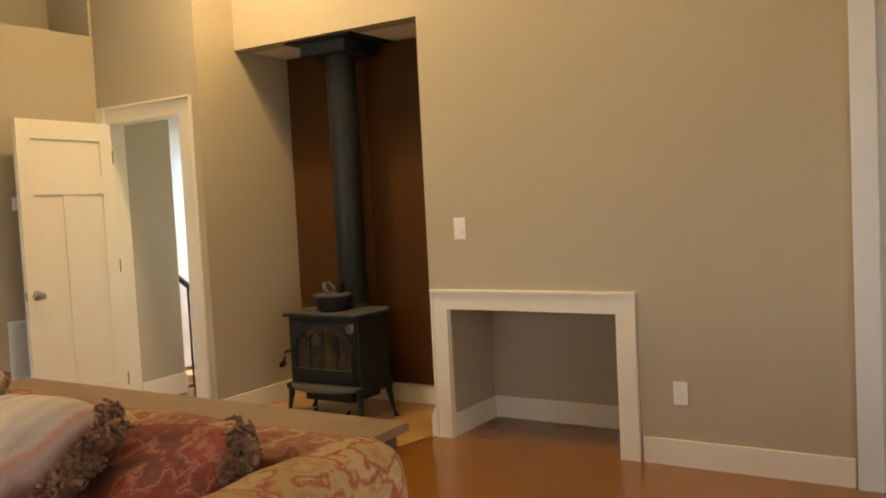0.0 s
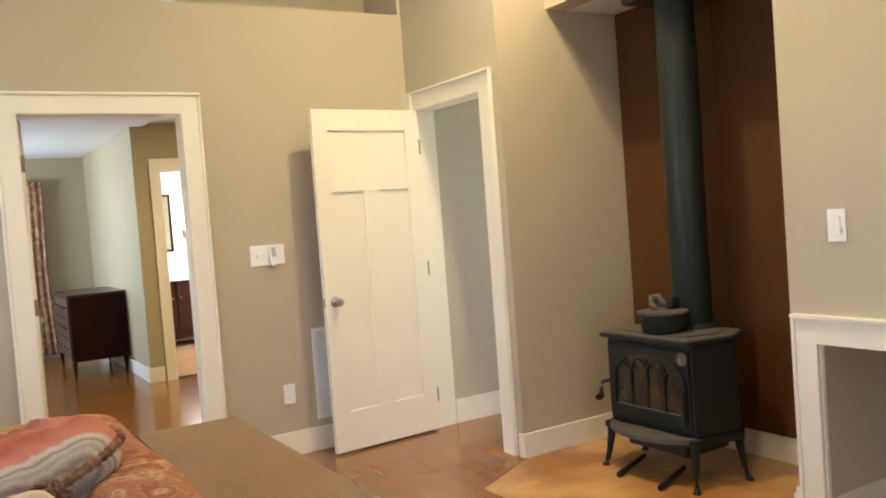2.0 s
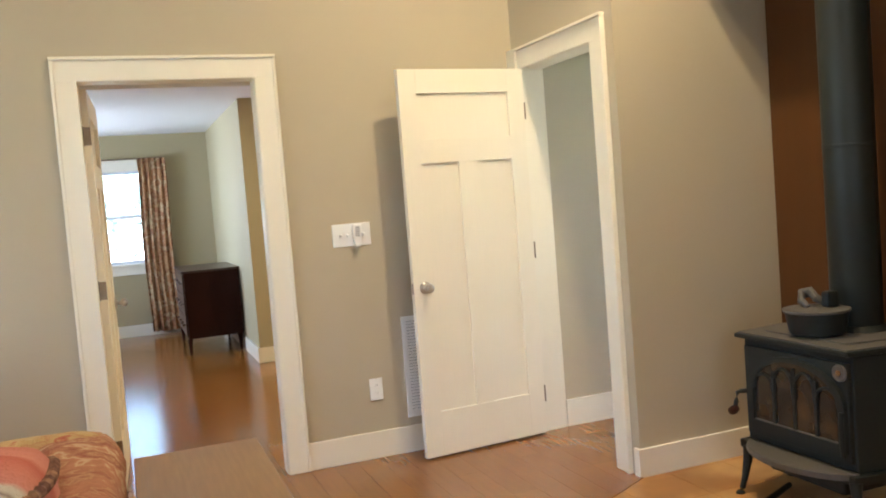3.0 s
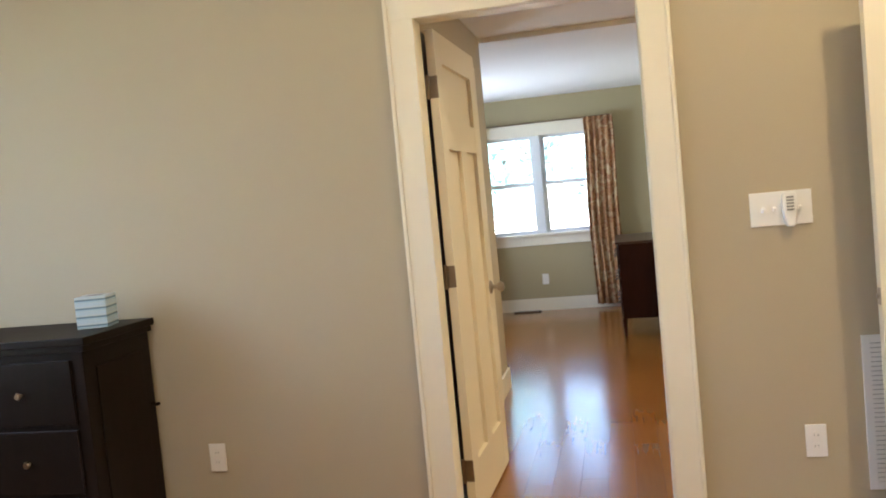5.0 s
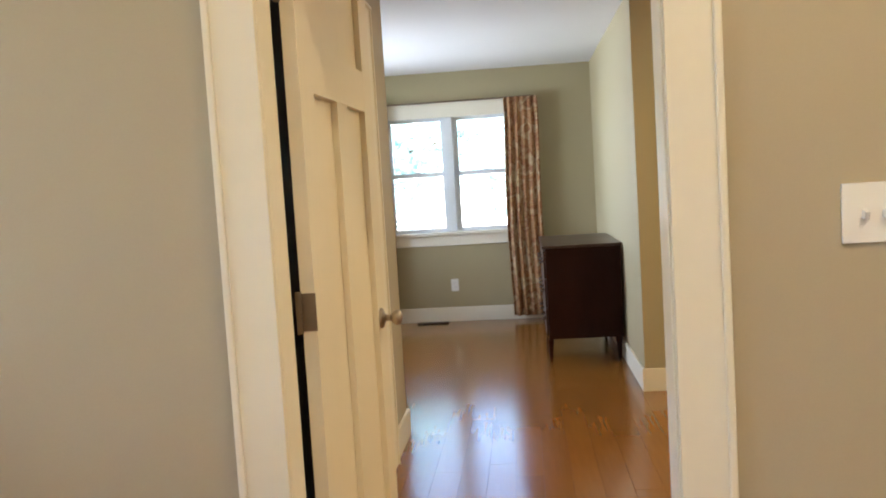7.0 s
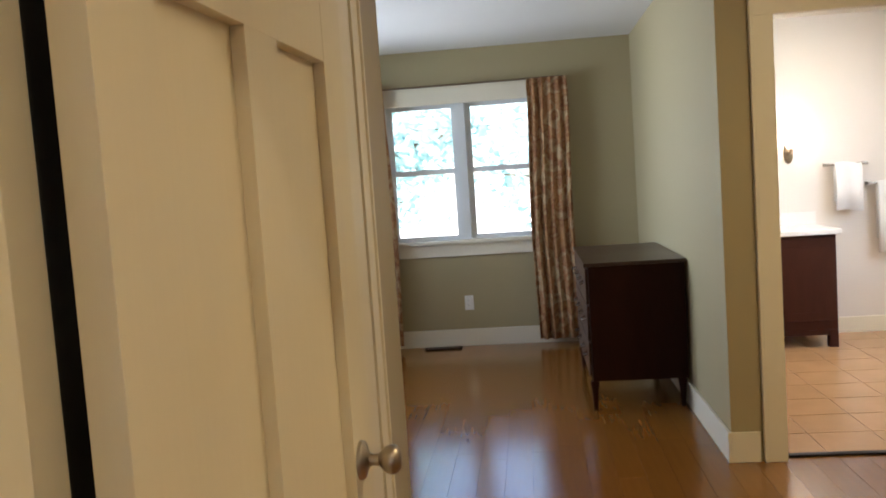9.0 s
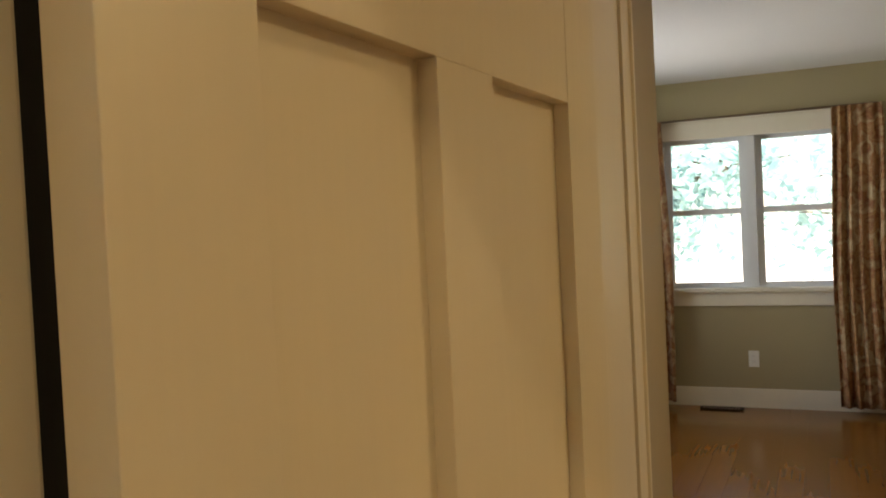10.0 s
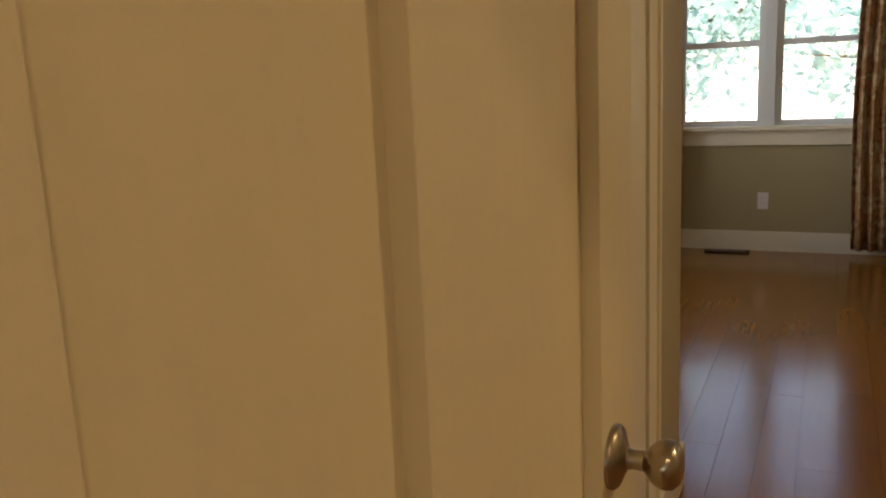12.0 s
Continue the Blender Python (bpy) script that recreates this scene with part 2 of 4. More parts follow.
STRIPE = striped("striped_pillow_cloth", [(0.0, (0.50, 0.195, 0.135)), (0.35, (0.40, 0.13, 0.085)), (0.5, (0.50, 0.195, 0.135)), (0.58, (0.38, 0.09, 0.05)), (0.6, (0.50, 0.44, 0.34)), (0.613, (0.36, 0.31, 0.25)), (0.626, (0.50, 0.44, 0.34)), (0.639, (0.27, 0.20, 0.16)), (0.652, (0.50, 0.44, 0.34)), (0.665, (0.36, 0.31, 0.25)), (0.678, (0.50, 0.44, 0.34)), (0.691, (0.27, 0.20, 0.16)), (0.704, (0.50, 0.44, 0.34)), (0.72, (0.50, 0.44, 0.34)), (0.735, (0.50, 0.195, 0.135)), (0.88, (0.38, 0.09, 0.05)), (1.0, (0.50, 0.195, 0.135))], 1, 1.5, 0.12)
REDSTRIPE = striped("red_striped_cloth", [(0.0, (0.36, 0.10, 0.045)), (0.45, (0.40, 0.13, 0.06)), (0.55, (0.42, 0.27, 0.13)), (0.62, (0.28, 0.17, 0.09)), (0.7, (0.44, 0.30, 0.16)), (0.78, (0.36, 0.11, 0.05)), (1.0, (0.33, 0.09, 0.045))], 1, 2.4, 0.15)
PALE = striped("pale_pillow_cloth", [(0.0, (0.66, 0.55, 0.40)), (0.1, (0.60, 0.49, 0.36)), (0.2, (0.68, 0.57, 0.41)), (0.3, (0.50, 0.40, 0.31)), (0.36, (0.66, 0.54, 0.40)), (0.5, (0.30, 0.06, 0.04)), (0.56, (0.14, 0.055, 0.04)), (0.62, (0.36, 0.26, 0.22)), (0.68, (0.42, 0.22, 0.17)), (0.72, (0.46, 0.37, 0.31)), (0.79, (0.42, 0.34, 0.29)), (0.84, (0.55, 0.46, 0.36)), (0.90, (0.52, 0.43, 0.34)), (0.96, (0.64, 0.53, 0.39)), (1.0, (0.66, 0.55, 0.40))], 1, 1.5, 0.16)
FLORAL = striped("floral_pillow_cloth", [(0.0, (0.22, 0.040, 0.028)), (0.3, (0.31, 0.065, 0.040)), (0.42, (0.36, 0.17, 0.10)), (0.52, (0.25, 0.055, 0.035)), (0.75, (0.15, 0.060, 0.040)), (1.0, (0.26, 0.070, 0.045))], 1, 2.2, 3.2, 0.85, 11.0)
SOFACLOTH = striped("floral_sofa_cloth", [(0.0, (0.30, 0.115, 0.060)), (0.3, (0.37, 0.17, 0.090)), (0.42, (0.48, 0.33, 0.19)), (0.52, (0.36, 0.17, 0.085)), (0.75, (0.25, 0.080, 0.045)), (1.0, (0.40, 0.23, 0.115))], 1, 2.0, 3.0, 0.85, 10.0)
GOLD = striped("gold_floral_cloth", [(0.0, (0.40, 0.26, 0.10)), (0.35, (0.46, 0.33, 0.15)), (0.5, (0.32, 0.07, 0.04)), (0.68, (0.42, 0.29, 0.12)), (1.0, (0.36, 0.18, 0.08))], 1, 2.4, 3.0, 0.85, 9.0)
FRINGE = material("pillow_fringe", (0.10, 0.038, 0.022), 0.9, grain=0.4, scale=80, bump=0.4, speckle=(0.26, 0.14, 0.07))
BOXPRINT = striped("tissue_box_print", [(0.0, (0.60, 0.66, 0.66)), (0.32, (0.36, 0.52, 0.62)), (0.36, (0.14, 0.20, 0.24)), (0.5, (0.16, 0.24, 0.28)), (0.54, (0.60, 0.66, 0.66)), (1.0, (0.50, 0.62, 0.68))], 2, 30.0, 0.1, 0.5)


# ---- mesh helpers ----
def bx(bm, x0, x1, y0, y1, z0, z1, bevel=0.0, seg=2):
    v = [bm.verts.new((x, y, z)) for x in (x0, x1) for y in (y0, y1) for z in (z0, z1)]
    f = [bm.faces.new([v[i] for i in q]) for q in ((0, 1, 3, 2), (4, 6, 7, 5), (0, 4, 5, 1), (2, 3, 7, 6), (0, 2, 6, 4), (1, 5, 7, 3))]
    if bevel:
        bmesh.ops.bevel(bm, geom=list({e for q in f for e in q.edges}), offset=bevel, segments=seg, profile=0.6, affect="EDGES")
    return bm


def boxes(*rows, bevel=0.0):
    bm = bmesh.new()
    for r in rows:
        bx(bm, *r, bevel=bevel)
    return bm


def lathe(profile, steps=24, axis="Z"):
    """A turned shape from (radius, height) rows."""
    bm = bmesh.new()
    rings = []
    for r, h in profile:
        ring = []
        for k in range(steps):
            a = 2 * math.pi * k / steps
            p = (r * math.cos(a), r * math.sin(a), h)
            ring.append(bm.verts.new(p if axis == "Z" else (p[2], p[0], p[1]) if axis == "X" else (p[0], p[2], p[1])))
        rings.append(ring)
    for a, b in zip(rings, rings[1:]):
        for k in range(steps):
            bm.faces.new((a[k], a[(k + 1) % steps], b[(k + 1) % steps], b[k]))
    for ring in (rings[0], rings[-1]):
        bm.faces.new(ring)
    bmesh.ops.recalc_face_normals(bm, faces=bm.faces)
    return bm


def tube(points, radius, steps=10):
    """A round bar along points; radius may be a list."""
    bm = bmesh.new()
    pts = [Vector(p) for p in points]
    rad = radius if isinstance(radius, (list, tuple)) else [radius] * len(pts)
    rings = []
    for i, p in enumerate(pts):
        d = (pts[min(i + 1, len(pts) - 1)] - pts[max(i - 1, 0)]).normalized()
        side = d.cross(Vector((0, 0, 1)) if abs(d.z) < 0.9 else Vector((1, 0, 0))).normalized()
        up = side.cross(d)
        rings.append([bm.verts.new(p + rad[i] * (math.cos(2 * math.pi * k / steps) * side + math.sin(2 * math.pi * k / steps) * up)) for k in range(steps)])
    for a, b in zip(rings, rings[1:]):
        for k in range(steps):
            bm.faces.new((a[k], a[(k + 1) % steps], b[(k + 1) % steps], b[k]))
    bm.faces.new(rings[0])
    bm.faces.new(rings[-1])
    bmesh.ops.recalc_face_normals(bm, faces=bm.faces)
    return bm


def prism(outline, z0, z1, bevel=0.0):
    """A flat plan outline raised from z0 to z1."""
    bm = bmesh.new()
    lo = [bm.verts.new((x, y, z0)) for x, y in outline]
    hi = [bm.verts.new((x, y, z1)) for x, y in outline]
    n = len(outline)
    bm.faces.new(lo[::-1])
    top = bm.faces.new(hi)
    for k in range(n):
        bm.faces.new((lo[k], lo[(k + 1) % n], hi[(k + 1) % n], hi[k]))
    bmesh.ops.recalc_face_normals(bm, faces=bm.faces)
    if bevel:
        bmesh.ops.bevel(bm, geom=list(bm.edges), offset=bevel, segments=2, profile=0.6, affect="EDGES")
    return bm


def turned(bm, m):
    bmesh.ops.transform(bm, matrix=m, verts=bm.verts)
    return bm


def mesh(name, bm, mat, smooth=False):
    me = bpy.data.meshes.new(name)
    bm.to_mesh(me)
    bm.free()
    me.materials.append(mat)
    if smooth:
        for p in me.polygons:
            p.use_smooth = True
        me.set_sharp_from_angle(angle=radians(38))
    return me


def part(name, bm, mat, parent, label="", smooth=False):
    ob = new(name, mesh(name, bm, mat, smooth))
    ob.parent = parent
    if label:
        tagged(ob, label)
    return ob


def thing(name, label, category, m=None, group=""):
    ob = new(name)
    ob.empty_display_size = 0.1
    ob.matrix_world = m or Matrix.Identity(4)
    return tagged(ob, label, category, group)


def structure(name, bm, mat, label, category):
    return tagged(new(name, mesh(name, bm, mat)), label, category, kind="structure")


# ---- large structure ----
CEIL_A, HALL_CEIL, CEIL_B = 3.60, 2.44, 2.405
structure("wall_north", boxes((-3.2, -0.41, 0, 0.12, 0, 2.68), (0.461, 1.90, 0, 0.12, 0, 2.68), (-0.41, 0.461, 0, 0.12, 2.07, 2.68), (-3.2, 1.90, 0.12, 0.47, 2.60, 2.68),
    (-3.2, -1.25, 0.47, 0.59, 2.60, CEIL_A), (0.61, 2.0, 0.47, 0.59, 2.60, CEIL_A), (-1.25, 0.61, 0.47, 0.59, 2.60, 2.74), (-1.25, 0.61, 0.47, 0.59, 3.35, CEIL_A)),
    PAINT, "khaki painted wall with a high recessed ledge", "wall")
structure("wall_doorway", boxes((1.90, 2.02, -0.085, 0.0, 0, CEIL_A), (1.90, 2.02, -1.04, -0.88, 0, CEIL_A), (1.90, 2.02, -0.88, -0.085, 2.07, CEIL_A), (1.88, 2.02, 0.0, 0.47, 2.68, CEIL_A)),
    PAINT, "khaki painted wall around a doorway", "wall")
structure("wall_alcove_side", boxes((2.02, 2.92, -1.04, -0.92, 0, CEIL_A)), PAINT, "khaki painted side wall of the stove alcove", "wall")
structure("wall_alcove_back", boxes((2.80, 2.92, -2.72, -1.04, 0, 2.60)), PAINT, "khaki wall behind the stove panel", "wall")
structure("wall_header", boxes((2.255, 2.40, -2.60, -1.04, 2.485, CEIL_A)), PAINT, "khaki painted header above the stove alcove", "wall")
structure("ceiling_alcove", boxes((2.40, 2.80, -2.60, -1.04, 2.485, 2.55)), CEILING, "white ceiling of the stove alcove", "ceiling")
structure("wall_east", boxes((2.155, 2.80, -2.715, -2.60, 0, CEIL_A), (2.155, 2.275, -3.755, -2.715, 0.772, CEIL_A), (2.155, 2.275, -4.86, -3.755, 0, CEIL_A), (2.155, 2.275, -5.80, -4.86, 2.46, CEIL_A), (2.155, 2.275, -7.2, -5.80, 0, CEIL_A)),
    PAINT, "khaki painted wall with a low trimmed niche", "wall")
structure("wall_niche", boxes((2.68, 2.80, -3.755, -2.715, 0, 0.85), (2.275, 2.80, -3.87, -3.755, 0, 0.85), (2.275, 2.68, -3.755, -2.715, 0.772, 0.85)), PAINT, "khaki painted inside of the low niche", "wall")
structure("wall_west", boxes((-3.32, -3.2, -7.2, -3.05, 0, CEIL_A), (-3.32, -3.2, -0.65, 0.6, 0, CEIL_A), (-3.32, -3.2, -3.05, -0.65, 0, 0.85), (-3.32, -3.2, -3.05, -0.65, 2.25, CEIL_A)), PAINT, "khaki painted wall with a window opening", "wall")
structure("wall_south", boxes((-3.32, -1.95, -7.32, -7.2, 0, CEIL_A), (0.15, 2.275, -7.32, -7.2, 0, CEIL_A), (-1.95, 0.15, -7.32, -7.2, 0, 0.95), (-1.95, 0.15, -7.32, -7.2, 2.25, CEIL_A)), PAINT, "khaki painted wall behind the sofa", "wall")
structure("ceiling_stove_room", boxes((-3.32, 2.92, -7.32, 0.59, CEIL_A, CEIL_A + 0.1)), CEILING, "white ceiling of the stove room", "ceiling")
# entry behind the second doorway
structure("wall_entry", boxes((2.02, 2.455, -0.085, 0.0, 0, 2.5), (2.92, 3.7, -1.04, -0.92, 0, 2.5), (3.6, 3.7, -0.92, -0.20, 0, 0.6), (3.6, 3.7, -0.92, -0.20, 2.3, 2.5), (3.6, 3.7, -0.20, 0.30, 0, 2.5), (3.6, 3.7, 0.30, 0.87, 0, 0.9), (3.6, 3.7, 0.30, 0.87, 2.0, 2.5)), PAINT, "khaki painted wall of the entry", "wall")
# Ceiling white on this wall helps paint the bright strip of daylight.
structure("wall_stairwell", boxes((2.32, 3.6, 0.75, 0.87, 0, 2.5)), CEILING, "stairwell wall, white to carry its daylight", "wall")
structure("ceiling_entry", boxes((2.02, 3.7, -0.92, 0.75, 2.46, 2.56)), CEILING, "white ceiling of the entry", "ceiling")
# far room, hall and bathroom
structure("trim_hall", boxes((-0.43, -0.410, 0.121, 0.190, 0.0, 2.07), bevel=0.003), TRIM, "cream door trim on the hall side", "trim")
# Added black strip: it paints the shade seen past the door's hinge edge.
structure("hinge_gap_shade", boxes((-0.43, -0.424, 0.192, 0.62, 0.0, 2.06)), GAPSHADE, "black strip painted as the shade in the hinge gap", "trim")
# Second box is an unseen step, added to keep the hinge gap dark.
structure("wall_hall_west", boxes((-0.70, -0.535, 0.12, 2.655, 0, 2.6), (-0.535, -0.43, 0.12, 0.72, 0, 2.6)), PAINT, "pale khaki wall end beside the open door", "wall")
structure("wall_bath_door", boxes((0.83, 1.05, 3.40, 3.52, 0, 2.6), (1.67, 2.9, 3.40, 3.52, 0, 2.6), (1.05, 1.67, 3.40, 3.52, 2.005, 2.6)), SAGE, "khaki wall around the bathroom doorway", "wall")
structure("wall_room_east", boxes((0.83, 0.95, 3.52, 6.37, 0, 2.6)), SAGE, "sage painted wall beside the dresser", "wall")
structure("wall_window", boxes((-2.5, -1.17, 6.37, 6.52, 0, 2.6), (0.10, 0.95, 6.37, 6.52, 0, 2.6), (-1.17, 0.10, 6.37, 6.52, 0, 0.86), (-1.17, 0.10, 6.37, 6.52, 2.0, 2.6)), SAGE, "sage painted wall around the double window", "wall")
structure("wall_room_west", boxes((-2.62, -2.5, 2.535, 4.2, 0, 2.6), (-2.62, -2.5, 5.6, 6.52, 0, 2.6), (-2.62, -2.5, 4.2, 5.6, 0, 0.86), (-2.62, -2.5, 4.2, 5.6, 2.1, 2.6)), SAGE, "sage painted wall with a window opening", "wall")
structure("wall_room_south", boxes((-2.5, -0.70, 2.535, 2.655, 0, 2.6)), SAGE, "sage painted wall of the far room", "wall")
structure("wall_hall_east", boxes((2.20, 2.32, 0.0, 3.40, 0, 2.6)), PAINT, "khaki wall closing the hall", "wall")
structure("ceiling_hall", boxes((-0.70, 2.20, 0.12, 2.655, HALL_CEIL, HALL_CEIL + 0.1), (0.95, 2.20, 2.655, 3.52, HALL_CEIL, HALL_CEIL + 0.1)), CEILING, "white ceiling of the hall", "ceiling")
structure("ceiling_far_room", boxes((-2.5, 0.95, 2.655, 6.37, CEIL_B, CEIL_B + 0.1)), CEILING, "white ceiling of the far room", "ceiling")
structure("wall_bath", boxes((0.95, 3.1, 6.20, 6.32, 0, 2.6), (3.1, 3.22, 3.40, 6.32, 0, 1.1), (3.1, 3.22, 3.40, 6.32, 2.1, 2.6), (3.1, 3.22, 3.40, 4.3, 1.1, 2.1), (3.1, 3.22, 5.3, 6.32, 1.1, 2.1), (0.95, 0.97, 3.52, 6.20, 0, 2.6)), WHITEWALL, "cream painted bathroom wall", "wall")
structure("ceiling_bath", boxes((0.95, 3.1, 3.52, 6.2, 2.44, 2.54)), CEILING, "white ceiling of the bathroom", "ceiling")
structure("roof", boxes((-3.5, 3.9, -7.5, 6.7, 3.75, 3.85)), CEILING, "flat roof over the house", "roof")


# ---- trim ----
def baseboard(label, *runs, h=0.14):
    bm = bmesh.new()
    for x0, x1, y0, y1 in runs:
        bx(bm, x0, x1, y0, y1, 0.0, h, bevel=0.003)
    return structure("baseboard", bm, TRIM, label, "baseboard")


baseboard("tall cream painted baseboard", (0.555, 1.895, -0.016, -0.001), (-3.19, -0.485, -0.016, -0.001), h=0.145)
baseboard("tall cream painted baseboard in the alcove", (1.893, 2.79, -1.056, -1.041), (1.884, 1.899, -1.056, -1.012), (2.784, 2.799, -2.58, -1.057), h=0.135)
baseboard("tall cream painted baseboard beside the niche", (2.138, 2.154, -4.85, -3.868), (2.13, 2.30, -2.60, -2.585), h=0.135)
baseboard("cream baseboard inside the niche", (2.664, 2.679, -3.74, -2.73), (2.16, 2.679, -2.731, -2.716), (2.16, 2.679, -3.754, -3.739), h=0.135)
baseboard("cream baseboard in the entry", (2.045, 2.455, -0.101, -0.086), h=0.155)
baseboard("cream painted baseboard of the far room", (-2.49, 0.81, 6.353, 6.369), (0.813, 0.829, 3.385, 6.352), (0.829, 0.955, 3.384, 3.399), (-0.534, -0.519, 2.185, 2.670), (-0.70, -0.534, 2.656, 2.671))
baseboard("cream painted bathroom baseboard", (2.14, 3.09, 6.183, 6.199), h=0.12)


def casing(name, label, plane, axis, lo, hi, top, w=0.11, out=-1, thick=0.02, sides=(1, 1), depth=0.12, cap=True, band=True):
    """Flat door trim on the wall plane; the wall runs along axis, and out is the side on which the trim stands. The jamb lines the opening."""
    th = tagged(new(name), label, "door trim", kind="structure")

    def put(pname, a0, a1, z0, z1, t0, t1, mat=TRIM, bev=0.002):
        p0, p1 = sorted((plane + out * t0, plane + out * t1))
        bm = bmesh.new()
        bx(bm, *((a0, a1, p0, p1) if axis == "x" else (p0, p1, a0, a1)), z0, z1, bevel=bev)
        part(pname, bm, mat, th)

    if sides[0]:
        put("side_trim", lo - w, lo, 0, top, 0.001, thick)
    if sides[1]:
        put("side_trim", hi, hi + w, 0, top, 0.001, thick)
    a0, a1 = lo - w * sides[0], hi + w * sides[1]
    put("head_trim", a0, a1, top, top + 0.10, 0.001, thick)
    if band:
        for k, (b0, b1) in enumerate(((a0 - 0.003, a0 + 0.013), (a1 - 0.013, a1 + 0.003))):
            if sides[k]:
                put("back_band", b0, b1, 0, top + 0.0995, 0.0015, thick + 0.009, bev=0.004)
    if cap:
        put("cap_moulding", a0 - 0.004, a1 + 0.004, top + 0.10, top + 0.115, 0.001, thick + 0.012)
    put("jamb", lo - 0.0185, lo + 0.001, 0, top + 0.004, -depth, 0.0005)
    put("jamb", hi - 0.005, hi + 0.0185, 0, top + 0.004, -depth, 0.0005)
    put("head_jamb", lo + 0.006, hi - 0.006, top - 0.002, top + 0.018, -depth, 0.0005)
    return th


casing("door_trim_1", "cream painted trim of an open doorway", 0.0, "x", -0.384, 0.443, 2.05, w=0.108, depth=0.10)
casing("door_trim_2", "cream painted trim of a narrow doorway", 1.90, "y", -0.862, -0.10, 2.05, w=0.115, sides=(1, 0), depth=0.12)
tagged(new("side_trim", mesh("side_trim", boxes((1.879, 1.899, -0.099, -0.001, 0, 2.05), (1.868, 1.899, -0.099, -0.001, 2.05, 2.165)), TRIM)), "narrow cream trim in the wall corner", "trim", kind="structure")
casing("door_trim_3", "cream painted trim of the bathroom doorway", 3.40, "x", 1.072, 1.655, 1.985, w=0.10, depth=0.12)
casing("door_trim_4", "cream painted trim inside the narrow doorway", 2.02, "y", -0.862, -0.10, 2.05, w=0.05, out=1, depth=0.0)
casing("door_trim_5", "cream painted trim of a closet on the hall wall", -0.535, "y", 1.27, 2.075, 2.05, w=0.105, out=1, depth=0.0)
casing("niche_trim", "cream painted trim round a low niche", 2.155, "y", -3.745, -2.725, 0.76, w=0.105, depth=0.02)
tagged(new("trim", mesh("plinth_block", boxes((2.128, 2.154, -2.632, -2.600, 0, 0.165), bevel=0.002), TRIM)), "small cream plinth block beside the niche", "trim", kind="structure")
tagged(new("trim", mesh("tall_casing", boxes((2.125, 2.154, -4.965, -4.86, 0, 2.44), (2.125, 2.154, -5.9, -4.965, 2.44, 2.55), bevel=0.002), VINYL)), "white trim of a tall patio door", "trim", kind="structure")


def hinge(parent, m):
    bm = boxes((-0.019, 0.019, -0.002, 0.001, -0.045, 0.045), bevel=0.0008)
    h = part("hinge", turned(bm, m), BRONZE, parent, "dull bronze hinge")
    part("hinge_pin", turned(lathe([(0.007, -0.05), (0.008, -0.047), (0.008, 0.047), (0.007, 0.05)], 12), m @ pose(-0.021, -0.006, 0)), BRONZE, h)
    return h


def knob(parent, x, z, y, s):
    """A round knob on a rose, standing out along s times y."""
    rose = part("rose", turned(lathe([(0.033, 0), (0.033, 0.004), (0.030, 0.008), (0.018, 0.012), (0.012, 0.016)], 28), pose(x, y, z, -90 * s)), CHROME, parent, "round nickel rose", True)
    part("knob", turned(lathe([(0.012, 0.014), (0.0095, 0.022), (0.0105, 0.032), (0.016, 0.037), (0.0225, 0.044), (0.0250, 0.053), (0.0235, 0.061), (0.017, 0.067), (0.008, 0.0695), (0.001, 0.070)], 28), pose(x, y, z, -90 * s)), CHROME, rose, "round nickel door knob", True)


def shaker_door(name, label, m, w, stiles, mid, sunk, top=1.542, knob_at=0.065, h=2.03):
    """A three-panel door: hinge edge at x = 0, y from 0 to 0.035; the widths of its two stiles, the middle stile's edges, and how far the panels lie below the faces y = 0 and y = 0.035."""
    d = thing(name, label, "door", m)
    T, (st, en), (mid0, mid1), low = 0.035, stiles, mid, top + 0.1235
    tops = ((st, w - en, low, 1.905), (st, mid0, 0.235, top), (mid1, w - en, 0.235, top))
    for a, b in ((0, st), (w - en, w)):
        part("stile", boxes((a, b, 0, T, 0, h), bevel=0.0009), DOORPAINT, d)
    part("mid_stile", boxes((mid0, mid1, 0.0002, T - 0.0002, 0.235, top), bevel=0.0012), DOORPAINT, d)
    for z0, z1 in ((0, 0.235), (top, low), (1.905, h)):
        part("rail", boxes((st, w - en, 0.0002, T - 0.0002, z0, z1), bevel=0.0012), DOORPAINT, d)
    for a, b, z0, z1 in tops:
        part("panel", boxes((a - 0.004, b + 0.004, sunk[0], T - sunk[1], z0 - 0.004, z1 + 0.004)), DOORPAINT, d)
    kx, kz = w - knob_at, 0.897
    knob(d, kx, kz, 0, -1)
    knob(d, kx, kz, T, 1)
    part("latch_plate", boxes((w - 0.0005, w + 0.0015, 0.006, 0.029, kz - 0.028, kz + 0.028), bevel=0.0005), CHROME, d, "nickel latch plate")
    part("latch", boxes((w + 0.001, w + 0.010, 0.011, 0.024, kz - 0.007, kz + 0.007), bevel=0.002), CHROME, d)
    return d


door_1 = shaker_door("door_1", "cream three-panel shaker door standing open into the hall", pose(-0.350, 0.180, 0.012, 0, 0, 88.1), 0.8025, (0.116, 0.116), (0.343, 0.4595), (0.0185, 0.0075), 1.5515, 0.0795)
for hz in (0.22, 1.03, 1.80):
    hinge(door_1, pose(-0.0005, 0.0175, hz, 0, 0, -90))
door_2 = shaker_door("door_2", "cream three-panel shaker door standing open against the wall", pose(1.872, -0.165, 0.014, 0, 0, 185.05) @ pose(0, -0.035, 0), 0.745, (0.10, 0.10), (0.3175, 0.4275), (0.011, 0.013))
